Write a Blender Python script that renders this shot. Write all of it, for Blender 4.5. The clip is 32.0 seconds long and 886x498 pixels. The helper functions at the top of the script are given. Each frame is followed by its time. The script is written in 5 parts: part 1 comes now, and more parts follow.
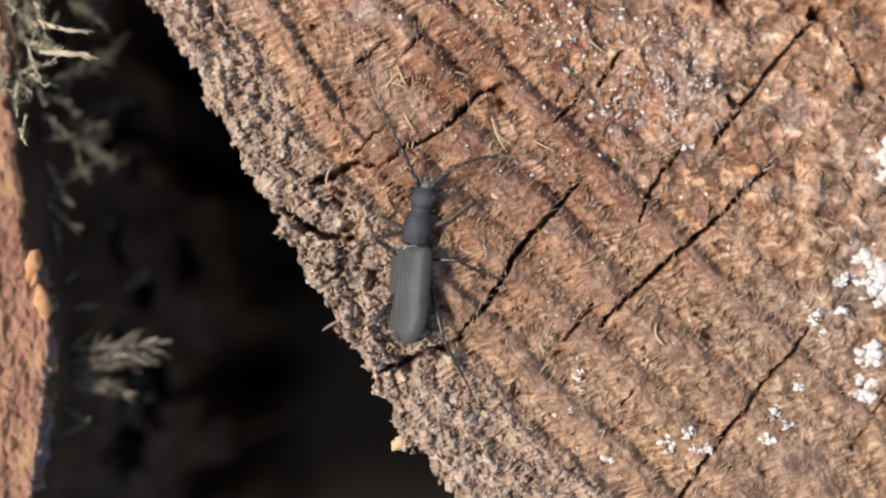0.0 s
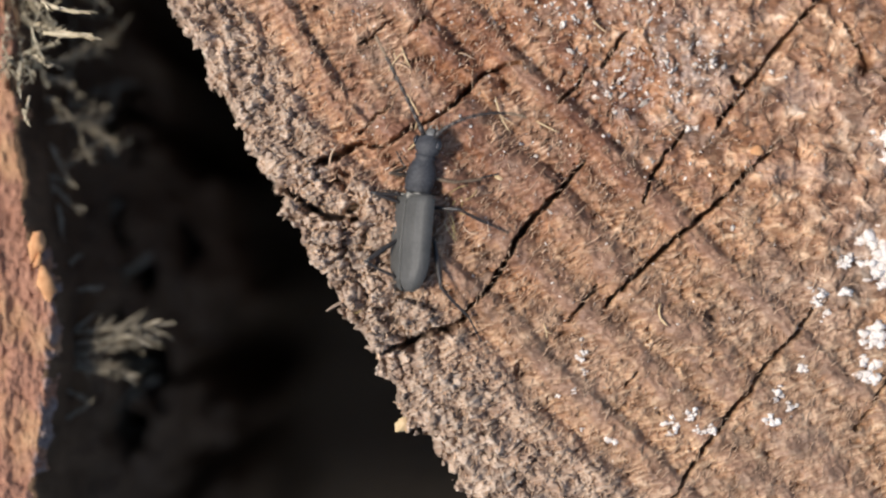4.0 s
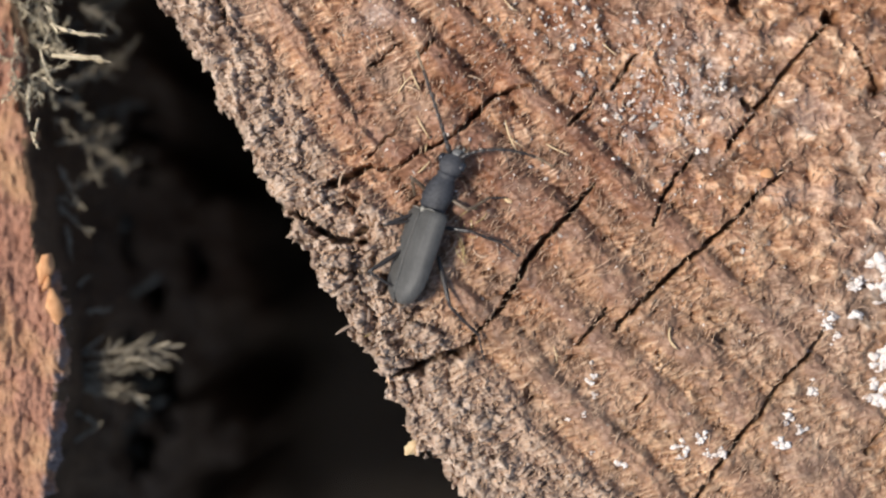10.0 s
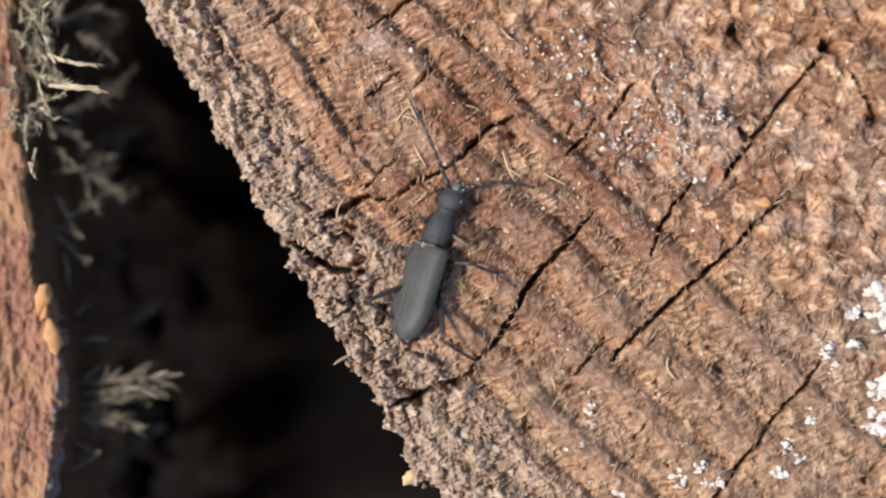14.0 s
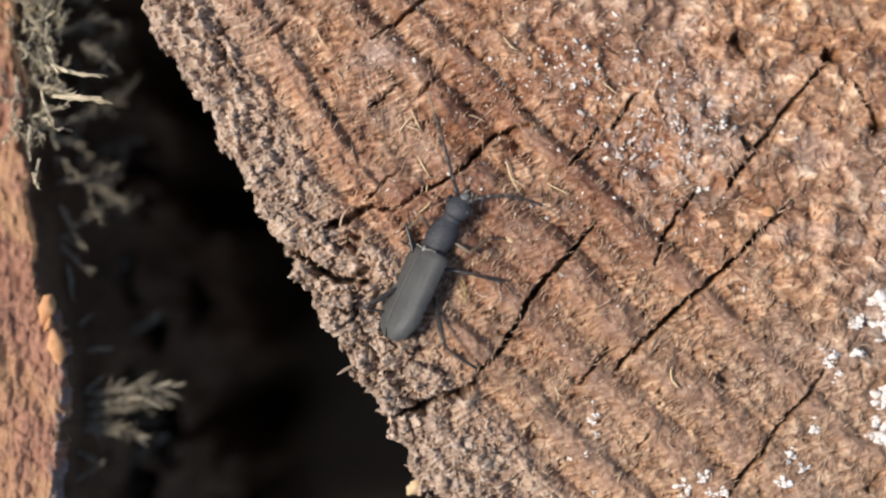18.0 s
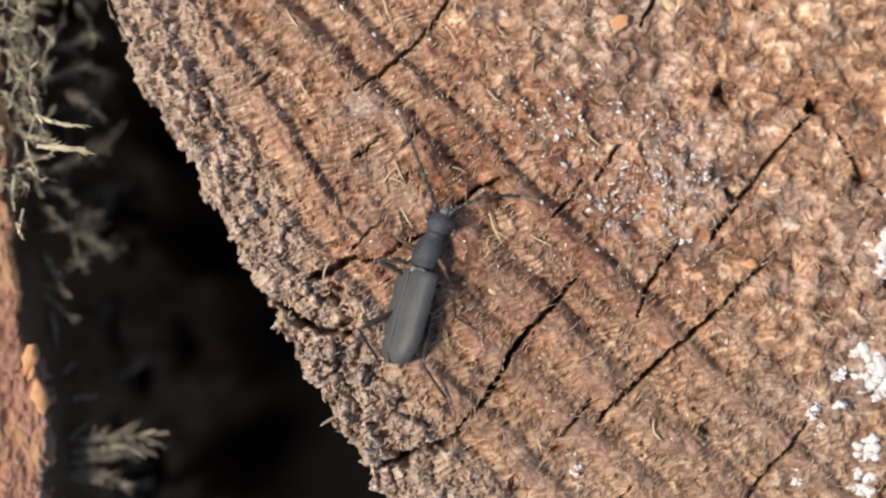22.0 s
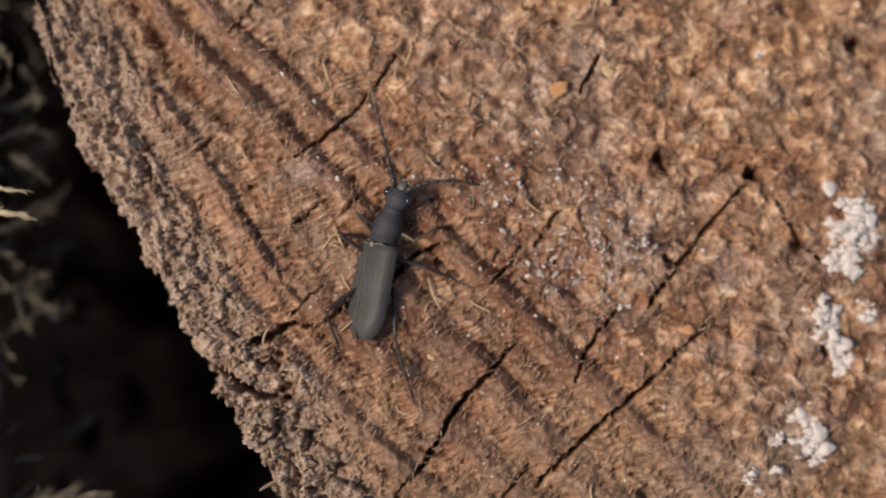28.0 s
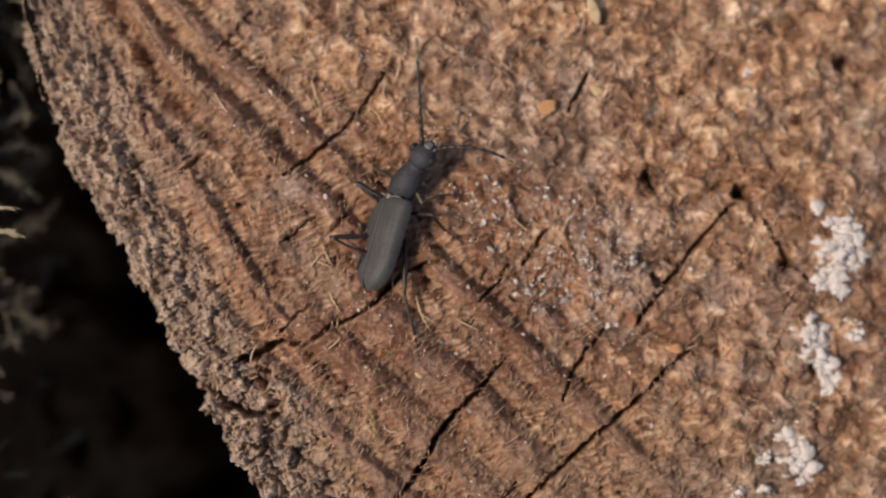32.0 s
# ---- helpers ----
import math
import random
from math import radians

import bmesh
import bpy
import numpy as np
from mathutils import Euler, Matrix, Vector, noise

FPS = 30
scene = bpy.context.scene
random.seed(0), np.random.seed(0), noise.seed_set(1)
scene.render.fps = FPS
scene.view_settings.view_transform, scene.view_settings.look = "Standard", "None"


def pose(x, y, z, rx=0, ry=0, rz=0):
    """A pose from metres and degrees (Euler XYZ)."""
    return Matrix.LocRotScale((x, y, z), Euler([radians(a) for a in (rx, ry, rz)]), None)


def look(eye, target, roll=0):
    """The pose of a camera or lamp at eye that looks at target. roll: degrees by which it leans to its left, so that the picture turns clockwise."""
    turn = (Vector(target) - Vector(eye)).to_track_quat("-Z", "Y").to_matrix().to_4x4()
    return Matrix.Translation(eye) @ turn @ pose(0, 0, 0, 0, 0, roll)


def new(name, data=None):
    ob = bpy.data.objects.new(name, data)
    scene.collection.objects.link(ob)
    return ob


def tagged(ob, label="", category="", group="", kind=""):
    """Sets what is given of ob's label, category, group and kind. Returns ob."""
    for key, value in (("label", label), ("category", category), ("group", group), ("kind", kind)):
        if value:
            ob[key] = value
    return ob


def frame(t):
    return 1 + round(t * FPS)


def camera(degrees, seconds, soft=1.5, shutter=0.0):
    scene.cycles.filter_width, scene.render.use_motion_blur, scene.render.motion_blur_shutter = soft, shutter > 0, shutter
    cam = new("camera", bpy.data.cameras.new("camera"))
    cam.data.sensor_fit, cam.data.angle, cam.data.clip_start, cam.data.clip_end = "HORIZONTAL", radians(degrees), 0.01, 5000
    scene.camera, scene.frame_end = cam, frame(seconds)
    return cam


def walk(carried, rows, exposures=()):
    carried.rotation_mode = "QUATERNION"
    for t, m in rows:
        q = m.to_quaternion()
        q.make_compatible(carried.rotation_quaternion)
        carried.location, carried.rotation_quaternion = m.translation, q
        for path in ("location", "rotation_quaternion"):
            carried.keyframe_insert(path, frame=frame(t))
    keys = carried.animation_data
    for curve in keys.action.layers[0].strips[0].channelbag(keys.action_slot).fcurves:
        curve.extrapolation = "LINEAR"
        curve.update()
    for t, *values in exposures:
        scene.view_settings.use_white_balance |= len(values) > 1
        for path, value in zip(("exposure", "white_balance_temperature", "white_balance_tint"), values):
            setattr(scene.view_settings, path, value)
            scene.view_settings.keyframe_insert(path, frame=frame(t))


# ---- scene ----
MM = 0.001


def mm_pose(x, y, z, turn):
    """The camera looks straight down on the cut face; places in millimetres."""
    return pose(x * MM, y * MM, z * MM, 0, 0, turn)


cam = camera(28.0, 32.0, soft=2.2)
cam.data.dof.use_dof, cam.data.dof.focus_distance, cam.data.dof.aperture_fstop = True, 0.1302, 7.0
PATH = [
        (0, mm_pose(0.77, -2.15, 131.19, -0.06)), (0.5, mm_pose(0.64, -2.70, 131.18, -0.06)), (1, mm_pose(0.53, -3.05, 131.16, -0.06)),
        (1.5, mm_pose(0.45, -3.32, 131.14, -0.06)), (2, mm_pose(0.38, -3.54, 131.12, -0.06)), (2.5, mm_pose(0.38, -3.69, 131.11, -0.06)),
        (3, mm_pose(0.39, -3.71, 131.10, -0.05)), (3.5, mm_pose(0.45, -3.65, 131.10, -0.05)), (5.5, mm_pose(0.55, -3.22, 130.99, -0.03)),
        (6, mm_pose(0.47, -3.16, 130.97, -0.04)), (6.5, mm_pose(0.35, -3.08, 130.94, -0.06)), (7, mm_pose(0.23, -3.02, 130.92, -0.08)),
        (7.5, mm_pose(0.11, -2.95, 130.91, -0.10)), (8, mm_pose(0.01, -2.84, 130.89, -0.11)), (8.5, mm_pose(-0.08, -2.67, 130.88, -0.10)),
        (9, mm_pose(-0.14, -2.44, 130.87, -0.08)), (9.5, mm_pose(-0.20, -2.16, 130.87, -0.06)), (10, mm_pose(-0.20, -1.85, 130.88, -0.05)),
        (10.5, mm_pose(-0.19, -1.46, 130.88, -0.04)), (11, mm_pose(-0.14, -0.97, 130.88, -0.04)), (11.5, mm_pose(-0.07, -0.41, 130.89, -0.04)),
        (12, mm_pose(0.00, 0.00, 130.90, -0.04)), (12.5, mm_pose(0.07, 0.24, 130.90, -0.06)), (13, mm_pose(0.09, 0.28, 130.89, -0.10)),
        (13.5, mm_pose(0.05, 0.27, 130.87, -0.13)), (14, mm_pose(-0.03, 0.33, 130.85, -0.15)), (14.5, mm_pose(-0.12, 0.44, 130.83, -0.17)),
        (16.5, mm_pose(-0.33, 0.67, 130.84, -0.26)), (17, mm_pose(-0.36, 0.73, 130.84, -0.26)), (17.5, mm_pose(-0.33, 0.86, 130.85, -0.26)),
        (18, mm_pose(-0.29, 1.06, 130.87, -0.26)), (18.5, mm_pose(-0.21, 1.26, 130.88, -0.26)), (19, mm_pose(-0.11, 1.53, 130.90, -0.25)),
        (19.5, mm_pose(0.03, 1.83, 130.91, -0.24)), (20, mm_pose(0.18, 2.23, 130.93, -0.21)), (20.5, mm_pose(0.34, 2.68, 130.95, -0.18)),
        (21, mm_pose(0.52, 3.20, 130.97, -0.15)), (21.5, mm_pose(0.74, 3.90, 131.00, -0.13)), (22, mm_pose(0.96, 4.84, 131.04, -0.11)),
        (22.5, mm_pose(1.20, 6.00, 131.07, -0.09)), (23, mm_pose(1.45, 7.15, 131.10, -0.07)), (23.5, mm_pose(1.75, 8.01, 131.15, -0.07)),
        (24, mm_pose(2.11, 8.53, 131.24, -0.07)), (24.5, mm_pose(2.60, 8.81, 131.35, -0.08)), (25, mm_pose(3.21, 8.99, 131.48, -0.08)),
        (25.5, mm_pose(3.85, 9.11, 131.59, -0.07)), (27.5, mm_pose(5.32, 9.50, 131.81, -0.01)), (28, mm_pose(5.45, 9.69, 131.82, 0.01)),
        (28.5, mm_pose(5.60, 9.90, 131.85, 0.02)), (29, mm_pose(5.73, 10.11, 131.88, 0.04)), (29.5, mm_pose(5.84, 10.23, 131.89, 0.05)),
        (30, mm_pose(5.93, 10.26, 131.89, 0.06)), (30.5, mm_pose(5.99, 10.28, 131.88, 0.07)), (31, mm_pose(6.07, 10.31, 131.88, 0.09)),
        (31.5, mm_pose(6.21, 10.54, 131.89, 0.11)), (32, mm_pose(6.34, 11.04, 131.91, 0.14)),
        ]
walk(cam, PATH, exposures=[(0.0, 0.33, 6600, 11), (12.0, 0.37, 6600, 11), (21.5, 0.36, 6620, 11), (24.0, 0.06, 6860, 13), (25.0, 0.02, 6960, 14), (27.5, -0.30, 7340, 17), (32.0, -0.41, 7340, 17)])

# ---------------------------------------------------------------- light
SUN_TO = Vector((-0.70, -0.05, 0.88)).normalized()
sky_world = bpy.data.worlds.new("sky")
scene.world = sky_world
sky_world.use_nodes = True
wn = sky_world.node_tree.nodes
sky = wn.new("ShaderNodeTexSky")
sky.sky_type, sky.sun_disc = "NISHITA", False
sky.sun_elevation = math.asin(SUN_TO.z)
sky.sun_rotation = math.atan2(SUN_TO.x, SUN_TO.y)
wn["Background"].inputs["Strength"].default_value = 0.115
sky_world.node_tree.links.new(sky.outputs[0], wn["Background"].inputs["Color"])
sun_data = bpy.data.lights.new("sun", "SUN")
sun_data.energy, sun_data.angle, sun_data.color = 3.4, radians(13.0), (1.0, 0.95, 0.88)
sun = new("sun", sun_data)
sun.matrix_world = look(SUN_TO * 2, (0, 0, 0))


# ---------------------------------------------------------------- materials
class Nodes:
    """A small builder for node materials."""

    def __init__(self, name, rough=0.8, spec=0.3):
        self.mat = bpy.data.materials.new(name)
        self.mat.use_nodes = True
        self.tree = self.mat.node_tree
        self.bsdf = self.tree.nodes["Principled BSDF"]
        self.bsdf.inputs["Roughness"].default_value = rough
        self.bsdf.inputs["Specular IOR Level"].default_value = spec
        self.coord = self.tree.nodes.new("ShaderNodeTexCoord").outputs["Object"]

    def link(self, a, b):
        self.tree.links.new(a, b)

    def mapped(self, turn=0.0, scale=(1, 1, 1)):
        m = self.tree.nodes.new("ShaderNodeMapping")
        m.inputs["Rotation"].default_value = (0, 0, radians(turn))
        m.inputs["Scale"].default_value = scale
        self.link(self.coord, m.inputs["Vector"])
        return m.outputs[0]

    def noise(self, scale, detail=4.0, rough=0.6, vector=None, distortion=0.0):
        n = self.tree.nodes.new("ShaderNodeTexNoise")
        n.inputs["Scale"].default_value, n.inputs["Detail"].default_value = scale, detail
        n.inputs["Roughness"].default_value, n.inputs["Distortion"].default_value = rough, distortion
        self.link(vector if vector is not None else self.coord, n.inputs["Vector"])
        return n.outputs["Fac"]

    def attr(self, name):
        n = self.tree.nodes.new("ShaderNodeAttribute")
        n.attribute_name = name
        return n.outputs["Fac"]

    def ramp(self, fac, *stops):
        r = self.tree.nodes.new("ShaderNodeValToRGB")
        while len(r.color_ramp.elements) < len(stops):
            r.color_ramp.elements.new(0.5)
        for e, (at, c) in zip(r.color_ramp.elements, stops):
            e.position = at
            e.color = (*c, 1) if isinstance(c, tuple) else (c, c, c, 1)
        self.link(fac, r.inputs[0])
        return r.outputs[0]

    def mix(self, fac, a, b, how="MIX"):
        m = self.tree.nodes.new("ShaderNodeMix")
        m.data_type, m.blend_type = "RGBA", how
        for slot, value in ((0, fac), (6, a), (7, b)):
            socket = m.inputs[slot]
            if isinstance(value, (int, float)):
                socket.default_value = value if slot == 0 else (value, value, value, 1)
            elif isinstance(value, tuple):
                socket.default_value = (*value, 1)
            else:
                self.link(value, socket)
        return m.outputs[2]

    def random(self, island=True):
        if island:
            return self.tree.nodes.new("ShaderNodeNewGeometry").outputs["Random Per Island"]
        return self.tree.nodes.new("ShaderNodeObjectInfo").outputs["Random"]

    def done(self, colour, bump=None, distance=0.05, strength=0.6, rough=None):
        if isinstance(colour, tuple):
            self.bsdf.inputs["Base Color"].default_value = (*colour, 1)
        else:
            self.link(colour, self.bsdf.inputs["Base Color"])
        if rough is not None:
            self.link(rough, self.bsdf.inputs["Roughness"])
        if bump is not None:
            b = self.tree.nodes.new("ShaderNodeBump")
            b.inputs["Distance"].default_value, b.inputs["Strength"].default_value = distance * MM, strength
            self.link(bump, b.inputs["Height"])
            self.link(b.outputs[0], self.bsdf.inputs["Normal"])
        return self.mat


def wood_material():
    n = Nodes("weathered_wood", 0.56, 0.45)
    fine = n.noise(2600, 5, 0.65)
    medium = n.noise(520, 4, 0.6)
    broad = n.noise(75, 3, 0.55)
    streak = n.noise(1, 4, 0.6, n.mapped(-44, (900, 2600, 900)))
    # fibre tone follows the relief: pale strands, with shade painted into the gaps
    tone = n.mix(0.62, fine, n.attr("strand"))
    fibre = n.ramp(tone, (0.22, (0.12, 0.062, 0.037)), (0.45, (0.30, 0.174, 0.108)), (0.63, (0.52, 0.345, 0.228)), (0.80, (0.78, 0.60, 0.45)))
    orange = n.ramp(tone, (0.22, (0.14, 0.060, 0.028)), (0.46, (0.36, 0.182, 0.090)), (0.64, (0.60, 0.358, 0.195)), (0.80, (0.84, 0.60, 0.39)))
    base = n.mix(n.ramp(broad, (0.36, 0.0), (0.56, 1.0)), fibre, orange)
    late = n.ramp(n.mix(0.5, streak, fine), (0.32, (0.16, 0.076, 0.046)), (0.5, (0.30, 0.160, 0.097)), (0.68, (0.50, 0.305, 0.197)))
    pale = n.mix(1.0, base, (1.20, 1.22, 1.24), "MULTIPLY")
    base = n.mix(n.ramp(n.noise(190, 3, 0.6), (0.52, 0.0), (0.66, 0.8)), base, pale)
    base = n.mix(n.ramp(n.noise(240, 4, 0.6, n.mapped(30)), (0.54, 0.0), (0.68, 0.7)), base, (0.21, 0.135, 0.09))
    base = n.mix(n.attr("late"), base, late)
    crumb = n.ramp(tone, (0.2, (0.20, 0.128, 0.088)), (0.45, (0.345, 0.236, 0.168)), (0.62, (0.49, 0.36, 0.262)), (0.8, (0.62, 0.48, 0.37)))
    base = n.mix(n.attr("crumb"), base, crumb)
    # darker, redder wood where the mask is set
    base = n.mix(n.attr("dark_tone"), base, n.mix(1.0, base, (0.60, 0.46, 0.39), "MULTIPLY"))
    base = n.mix(n.attr("bleach"), base, n.mix(1.0, base, (0.78, 0.90, 1.00), "MULTIPLY"))
    stain = n.ramp(medium, (0.32, 0.6), (0.5, 1.0), (0.8, 1.15))
    base = n.mix(1.0, base, stain, "MULTIPLY")
    grey = n.mix(n.attr("mould"), base, n.ramp(fine, (0.35, (0.30, 0.21, 0.165)), (0.65, (0.70, 0.57, 0.48))))
    return n.done(grey, n.mix(0.5, fine, streak), 0.08, 0.7)


def simple(name, lo, hi, scale=900, rough=0.8, spec=0.3, bump=0.06, island=False, piece=False):
    n = Nodes(name, rough, spec)
    tone = n.ramp(n.noise(scale, 4, 0.65), (0.3, lo), (0.7, hi))
    if island or piece:
        tone = n.mix(1.0, tone, n.ramp(n.random(island), (0.0, 0.6), (1.0, 1.3)), "MULTIPLY")
    return n.done(tone, n.noise(scale * 2.2, 3), bump, 0.7)


WOOD = wood_material()
CRUMB = simple("wood_crumb", (0.25, 0.168, 0.118), (0.50, 0.375, 0.28), 1500, piece=True)
CRUMBS = simple("wood_crumbs", (0.25, 0.168, 0.118), (0.50, 0.375, 0.28), 1500, island=True)
FIBRE = simple("wood_fibre", (0.36, 0.22, 0.13), (0.70, 0.52, 0.36), 900, piece=True)
FIBRES = simple("wood_fibres", (0.30, 0.175, 0.105), (0.68, 0.475, 0.315), 700, island=True)
SPLINTER = simple("pale_splinter", (0.52, 0.36, 0.18), (0.74, 0.56, 0.34), 1200, 0.7)
MOULD = simple("white_mould", (0.58, 0.49, 0.42), (0.90, 0.83, 0.75), 2200, 0.9, 0.2, 0.1)
FLECKS = simple("pale_flecks", (0.44, 0.36, 0.29), (0.84, 0.76, 0.67), 1800, island=True)
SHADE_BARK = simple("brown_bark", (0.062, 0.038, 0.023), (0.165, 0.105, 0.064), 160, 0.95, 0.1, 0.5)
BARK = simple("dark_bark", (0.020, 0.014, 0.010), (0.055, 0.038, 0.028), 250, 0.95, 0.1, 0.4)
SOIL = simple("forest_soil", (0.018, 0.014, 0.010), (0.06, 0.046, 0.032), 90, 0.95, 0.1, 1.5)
MOSS = simple("dry_moss", (0.36, 0.29, 0.18), (0.66, 0.56, 0.39), 900, 0.75, 0.25, 0.03, island=True)
# darker copy of the moss colour, with the gap's shade painted in
MOSS_SHADED = simple("shaded_moss", (0.15, 0.125, 0.088), (0.32, 0.27, 0.195), 900, 0.85, 0.2, 0.03, island=True)
YELLOW = simple("yellow_moss", (0.36, 0.27, 0.09), (0.70, 0.57, 0.27), 900, 0.75)
CHIP = simple("orange_chip", (0.48, 0.22, 0.09), (0.68, 0.37, 0.18), 900, 0.75)


def left_material():
    n = Nodes("old_bark_wood", 0.85, 0.25)
    fine = n.noise(1900, 5, 0.65)
    streak = n.noise(1, 4, 0.6, n.mapped(8, (1500, 380, 900)))
    tan = n.ramp(n.mix(0.5, fine, streak), (0.32, (0.27, 0.14, 0.075)), (0.5, (0.40, 0.225, 0.118)), (0.7, (0.50, 0.31, 0.175)))
    red = n.ramp(fine, (0.3, (0.19, 0.088, 0.058)), (0.65, (0.38, 0.195, 0.125)))
    mauve = n.ramp(fine, (0.3, (0.12, 0.085, 0.075)), (0.65, (0.36, 0.28, 0.25)))
    base = n.mix(n.ramp(n.noise(150, 3), (0.36, 0.0), (0.52, 1.0)), tan, red)
    base = n.mix(n.attr("rim"), base, mauve)
    return n.done(base, n.mix(0.5, fine, streak), 0.14, 0.8)


LEFT_WOOD = left_material()


def beetle_material(name, lo, hi, rough, spec, scale=5200, bump=0.02, sheen=0.0, streak=False):
    n = Nodes(name, rough, spec)
    n.bsdf.inputs["Sheen Weight"].default_value = sheen
    n.bsdf.inputs["Sheen Roughness"].default_value = 0.4
    grain = n.noise(scale, 3, 0.7)
    if streak:
        grain = n.mix(0.5, grain, n.noise(1, 3, 0.6, n.mapped(0, (7000, 700, 3000))))
    tone = n.ramp(grain, (0.35, lo), (0.68, hi))
    broad = n.ramp(n.noise(420, 3), (0.3, 0.85), (0.7, 1.15))
    return n.done(n.mix(1.0, tone, broad, "MULTIPLY"), grain, bump, 0.6)


ELYTRON = beetle_material("grey_wing_case", (0.047, 0.046, 0.042), (0.090, 0.087, 0.080), 0.58, 0.40, bump=0.035, sheen=0.04, streak=True)
CUTICLE = beetle_material("black_cuticle", (0.022, 0.023, 0.026), (0.050, 0.051, 0.056), 0.6, 0.32, sheen=0.05)
LEG = beetle_material("dark_leg", (0.018, 0.015, 0.013), (0.05, 0.042, 0.036), 0.35, 0.55)
PALE_LEG = beetle_material("brown_leg", (0.16, 0.11, 0.065), (0.34, 0.25, 0.16), 0.45, 0.45)
BROWN_LEG = beetle_material("brown_leg_front", (0.10, 0.068, 0.042), (0.24, 0.17, 0.11), 0.4, 0.45)
EYE = beetle_material("eye_black", (0.01, 0.01, 0.012), (0.02, 0.02, 0.022), 0.15, 0.7)
MOUTH = beetle_material("pale_mouthpart", (0.20, 0.19, 0.16), (0.36, 0.34, 0.29), 0.4, 0.5)
SEAM = beetle_material("seam_grey", (0.10, 0.095, 0.08), (0.17, 0.16, 0.14), 0.5, 0.4)
CLYPEUS = beetle_material("grey_clypeus", (0.09, 0.09, 0.085), (0.20, 0.195, 0.18), 0.4, 0.5)
BELLY = beetle_material("brown_belly", (0.055, 0.045, 0.03), (0.12, 0.10, 0.07), 0.5, 0.4)


# ---------------------------------------------------------------- mesh helpers
def smooth(me):
    me.polygons.foreach_set("use_smooth", np.ones(len(me.polygons), bool))


def mesh_of(name, verts, faces, material, soft=True):
    """A mesh from arrays of corners (millimetres) and of faces with one number of corners."""
    verts, faces = np.asarray(verts, float) * MM, np.asarray(faces, int)
    me = bpy.data.meshes.new(name)
    me.vertices.add(len(verts))
    me.vertices.foreach_set("co", verts.ravel())
    me.loops.add(faces.size)
    me.loops.foreach_set("vertex_index", faces.ravel())
    me.polygons.add(len(faces))
    me.polygons.foreach_set("loop_start", np.arange(len(faces)) * faces.shape[1])
    me.update(calc_edges=True)
    me.validate()
    if soft:
        smooth(me)
    me.materials.append(material)
    return me


def thing(name, x, y, z, label, category, group="", kind=""):
    ob = new(name)
    ob.empty_display_size = 0.002
    ob.location = (x * MM, y * MM, z * MM)
    return tagged(ob, label, category, group, kind)


def part(name, me, parent, label=""):
    ob = new(name, me)
    ob.parent = parent
    if label:
        ob["label"] = label
    return ob


def tube(points, radii, sides=6, caps=True):
    """Corners and triangles of a tapered tube along points."""
    pts = np.asarray(points, float)
    k = len(pts)
    ahead = np.gradient(pts, axis=0)
    ahead /= np.linalg.norm(ahead, axis=1)[:, None] + 1e-12
    side = np.cross(ahead, (0.13, 0.21, 0.97))
    side /= np.linalg.norm(side, axis=1)[:, None] + 1e-12
    up = np.cross(side, ahead)
    a = np.arange(sides) * 2 * np.pi / sides
    r = np.broadcast_to(np.asarray(radii, float), (k,))
    ring = pts[:, None] + r[:, None, None] * (np.cos(a)[None, :, None] * side[:, None] + np.sin(a)[None, :, None] * up[:, None])
    verts = ring.reshape(-1, 3)
    faces = []
    for i in range(k - 1):
        for j in range(sides):
            p, q = i * sides + j, i * sides + (j + 1) % sides
            faces += [(p, q, q + sides), (p, q + sides, p + sides)]
    if caps:
        verts = np.concatenate([verts, pts[:1], pts[-1:]])
        a0, b0 = k * sides, k * sides + 1
        for j in range(sides):
            n = (j + 1) % sides
            faces += [(a0, n, j), (b0, (k - 1) * sides + j, (k - 1) * sides + n)]
    return verts, np.array(faces)


def many_strands(paths, radii):
    """Corners and triangles of many three-sided strands at once: paths of n x k points, radii of n x k."""
    n, k, _ = paths.shape
    ahead = np.gradient(paths, axis=1)
    ahead /= np.linalg.norm(ahead, axis=2)[..., None] + 1e-12
    side = np.cross(ahead, (0.13, 0.21, 0.97))
    side /= np.linalg.norm(side, axis=2)[..., None] + 1e-12
    up = np.cross(side, ahead)
    rings = [paths + radii[..., None] * (math.cos(q) * side + math.sin(q) * up) for q in (0.5, 2.6, 4.7)]
    verts = np.stack(rings, 2).reshape(-1, 3)
    base = (np.arange(n)[:, None] * k + np.arange(k - 1)[None, :])[..., None] * 3
    p, q = base + np.array((0, 1, 2)), base + np.array((1, 2, 0))
    faces = np.concatenate([np.stack([p, q, q + 3], -1).reshape(-1, 3), np.stack([p, q + 3, p + 3], -1).reshape(-1, 3)])
    return verts, faces


def joined(pieces):
    verts, faces, at = [], [], 0
    for v, f in pieces:
        verts.append(v), faces.append(np.asarray(f) + at)
        at += len(v)
    return np.concatenate(verts), np.concatenate(faces)


def ball(level=1):
    bm = bmesh.new()
    bmesh.ops.create_icosphere(bm, subdivisions=level, radius=1.0)
    v = np.array([p.co[:] for p in bm.verts])
    f = np.array([[p.index for p in q.verts] for q in bm.faces])
    bm.free()
    return v, f


ICO, ICO2, ICO3 = ball(1), ball(2), ball(3)


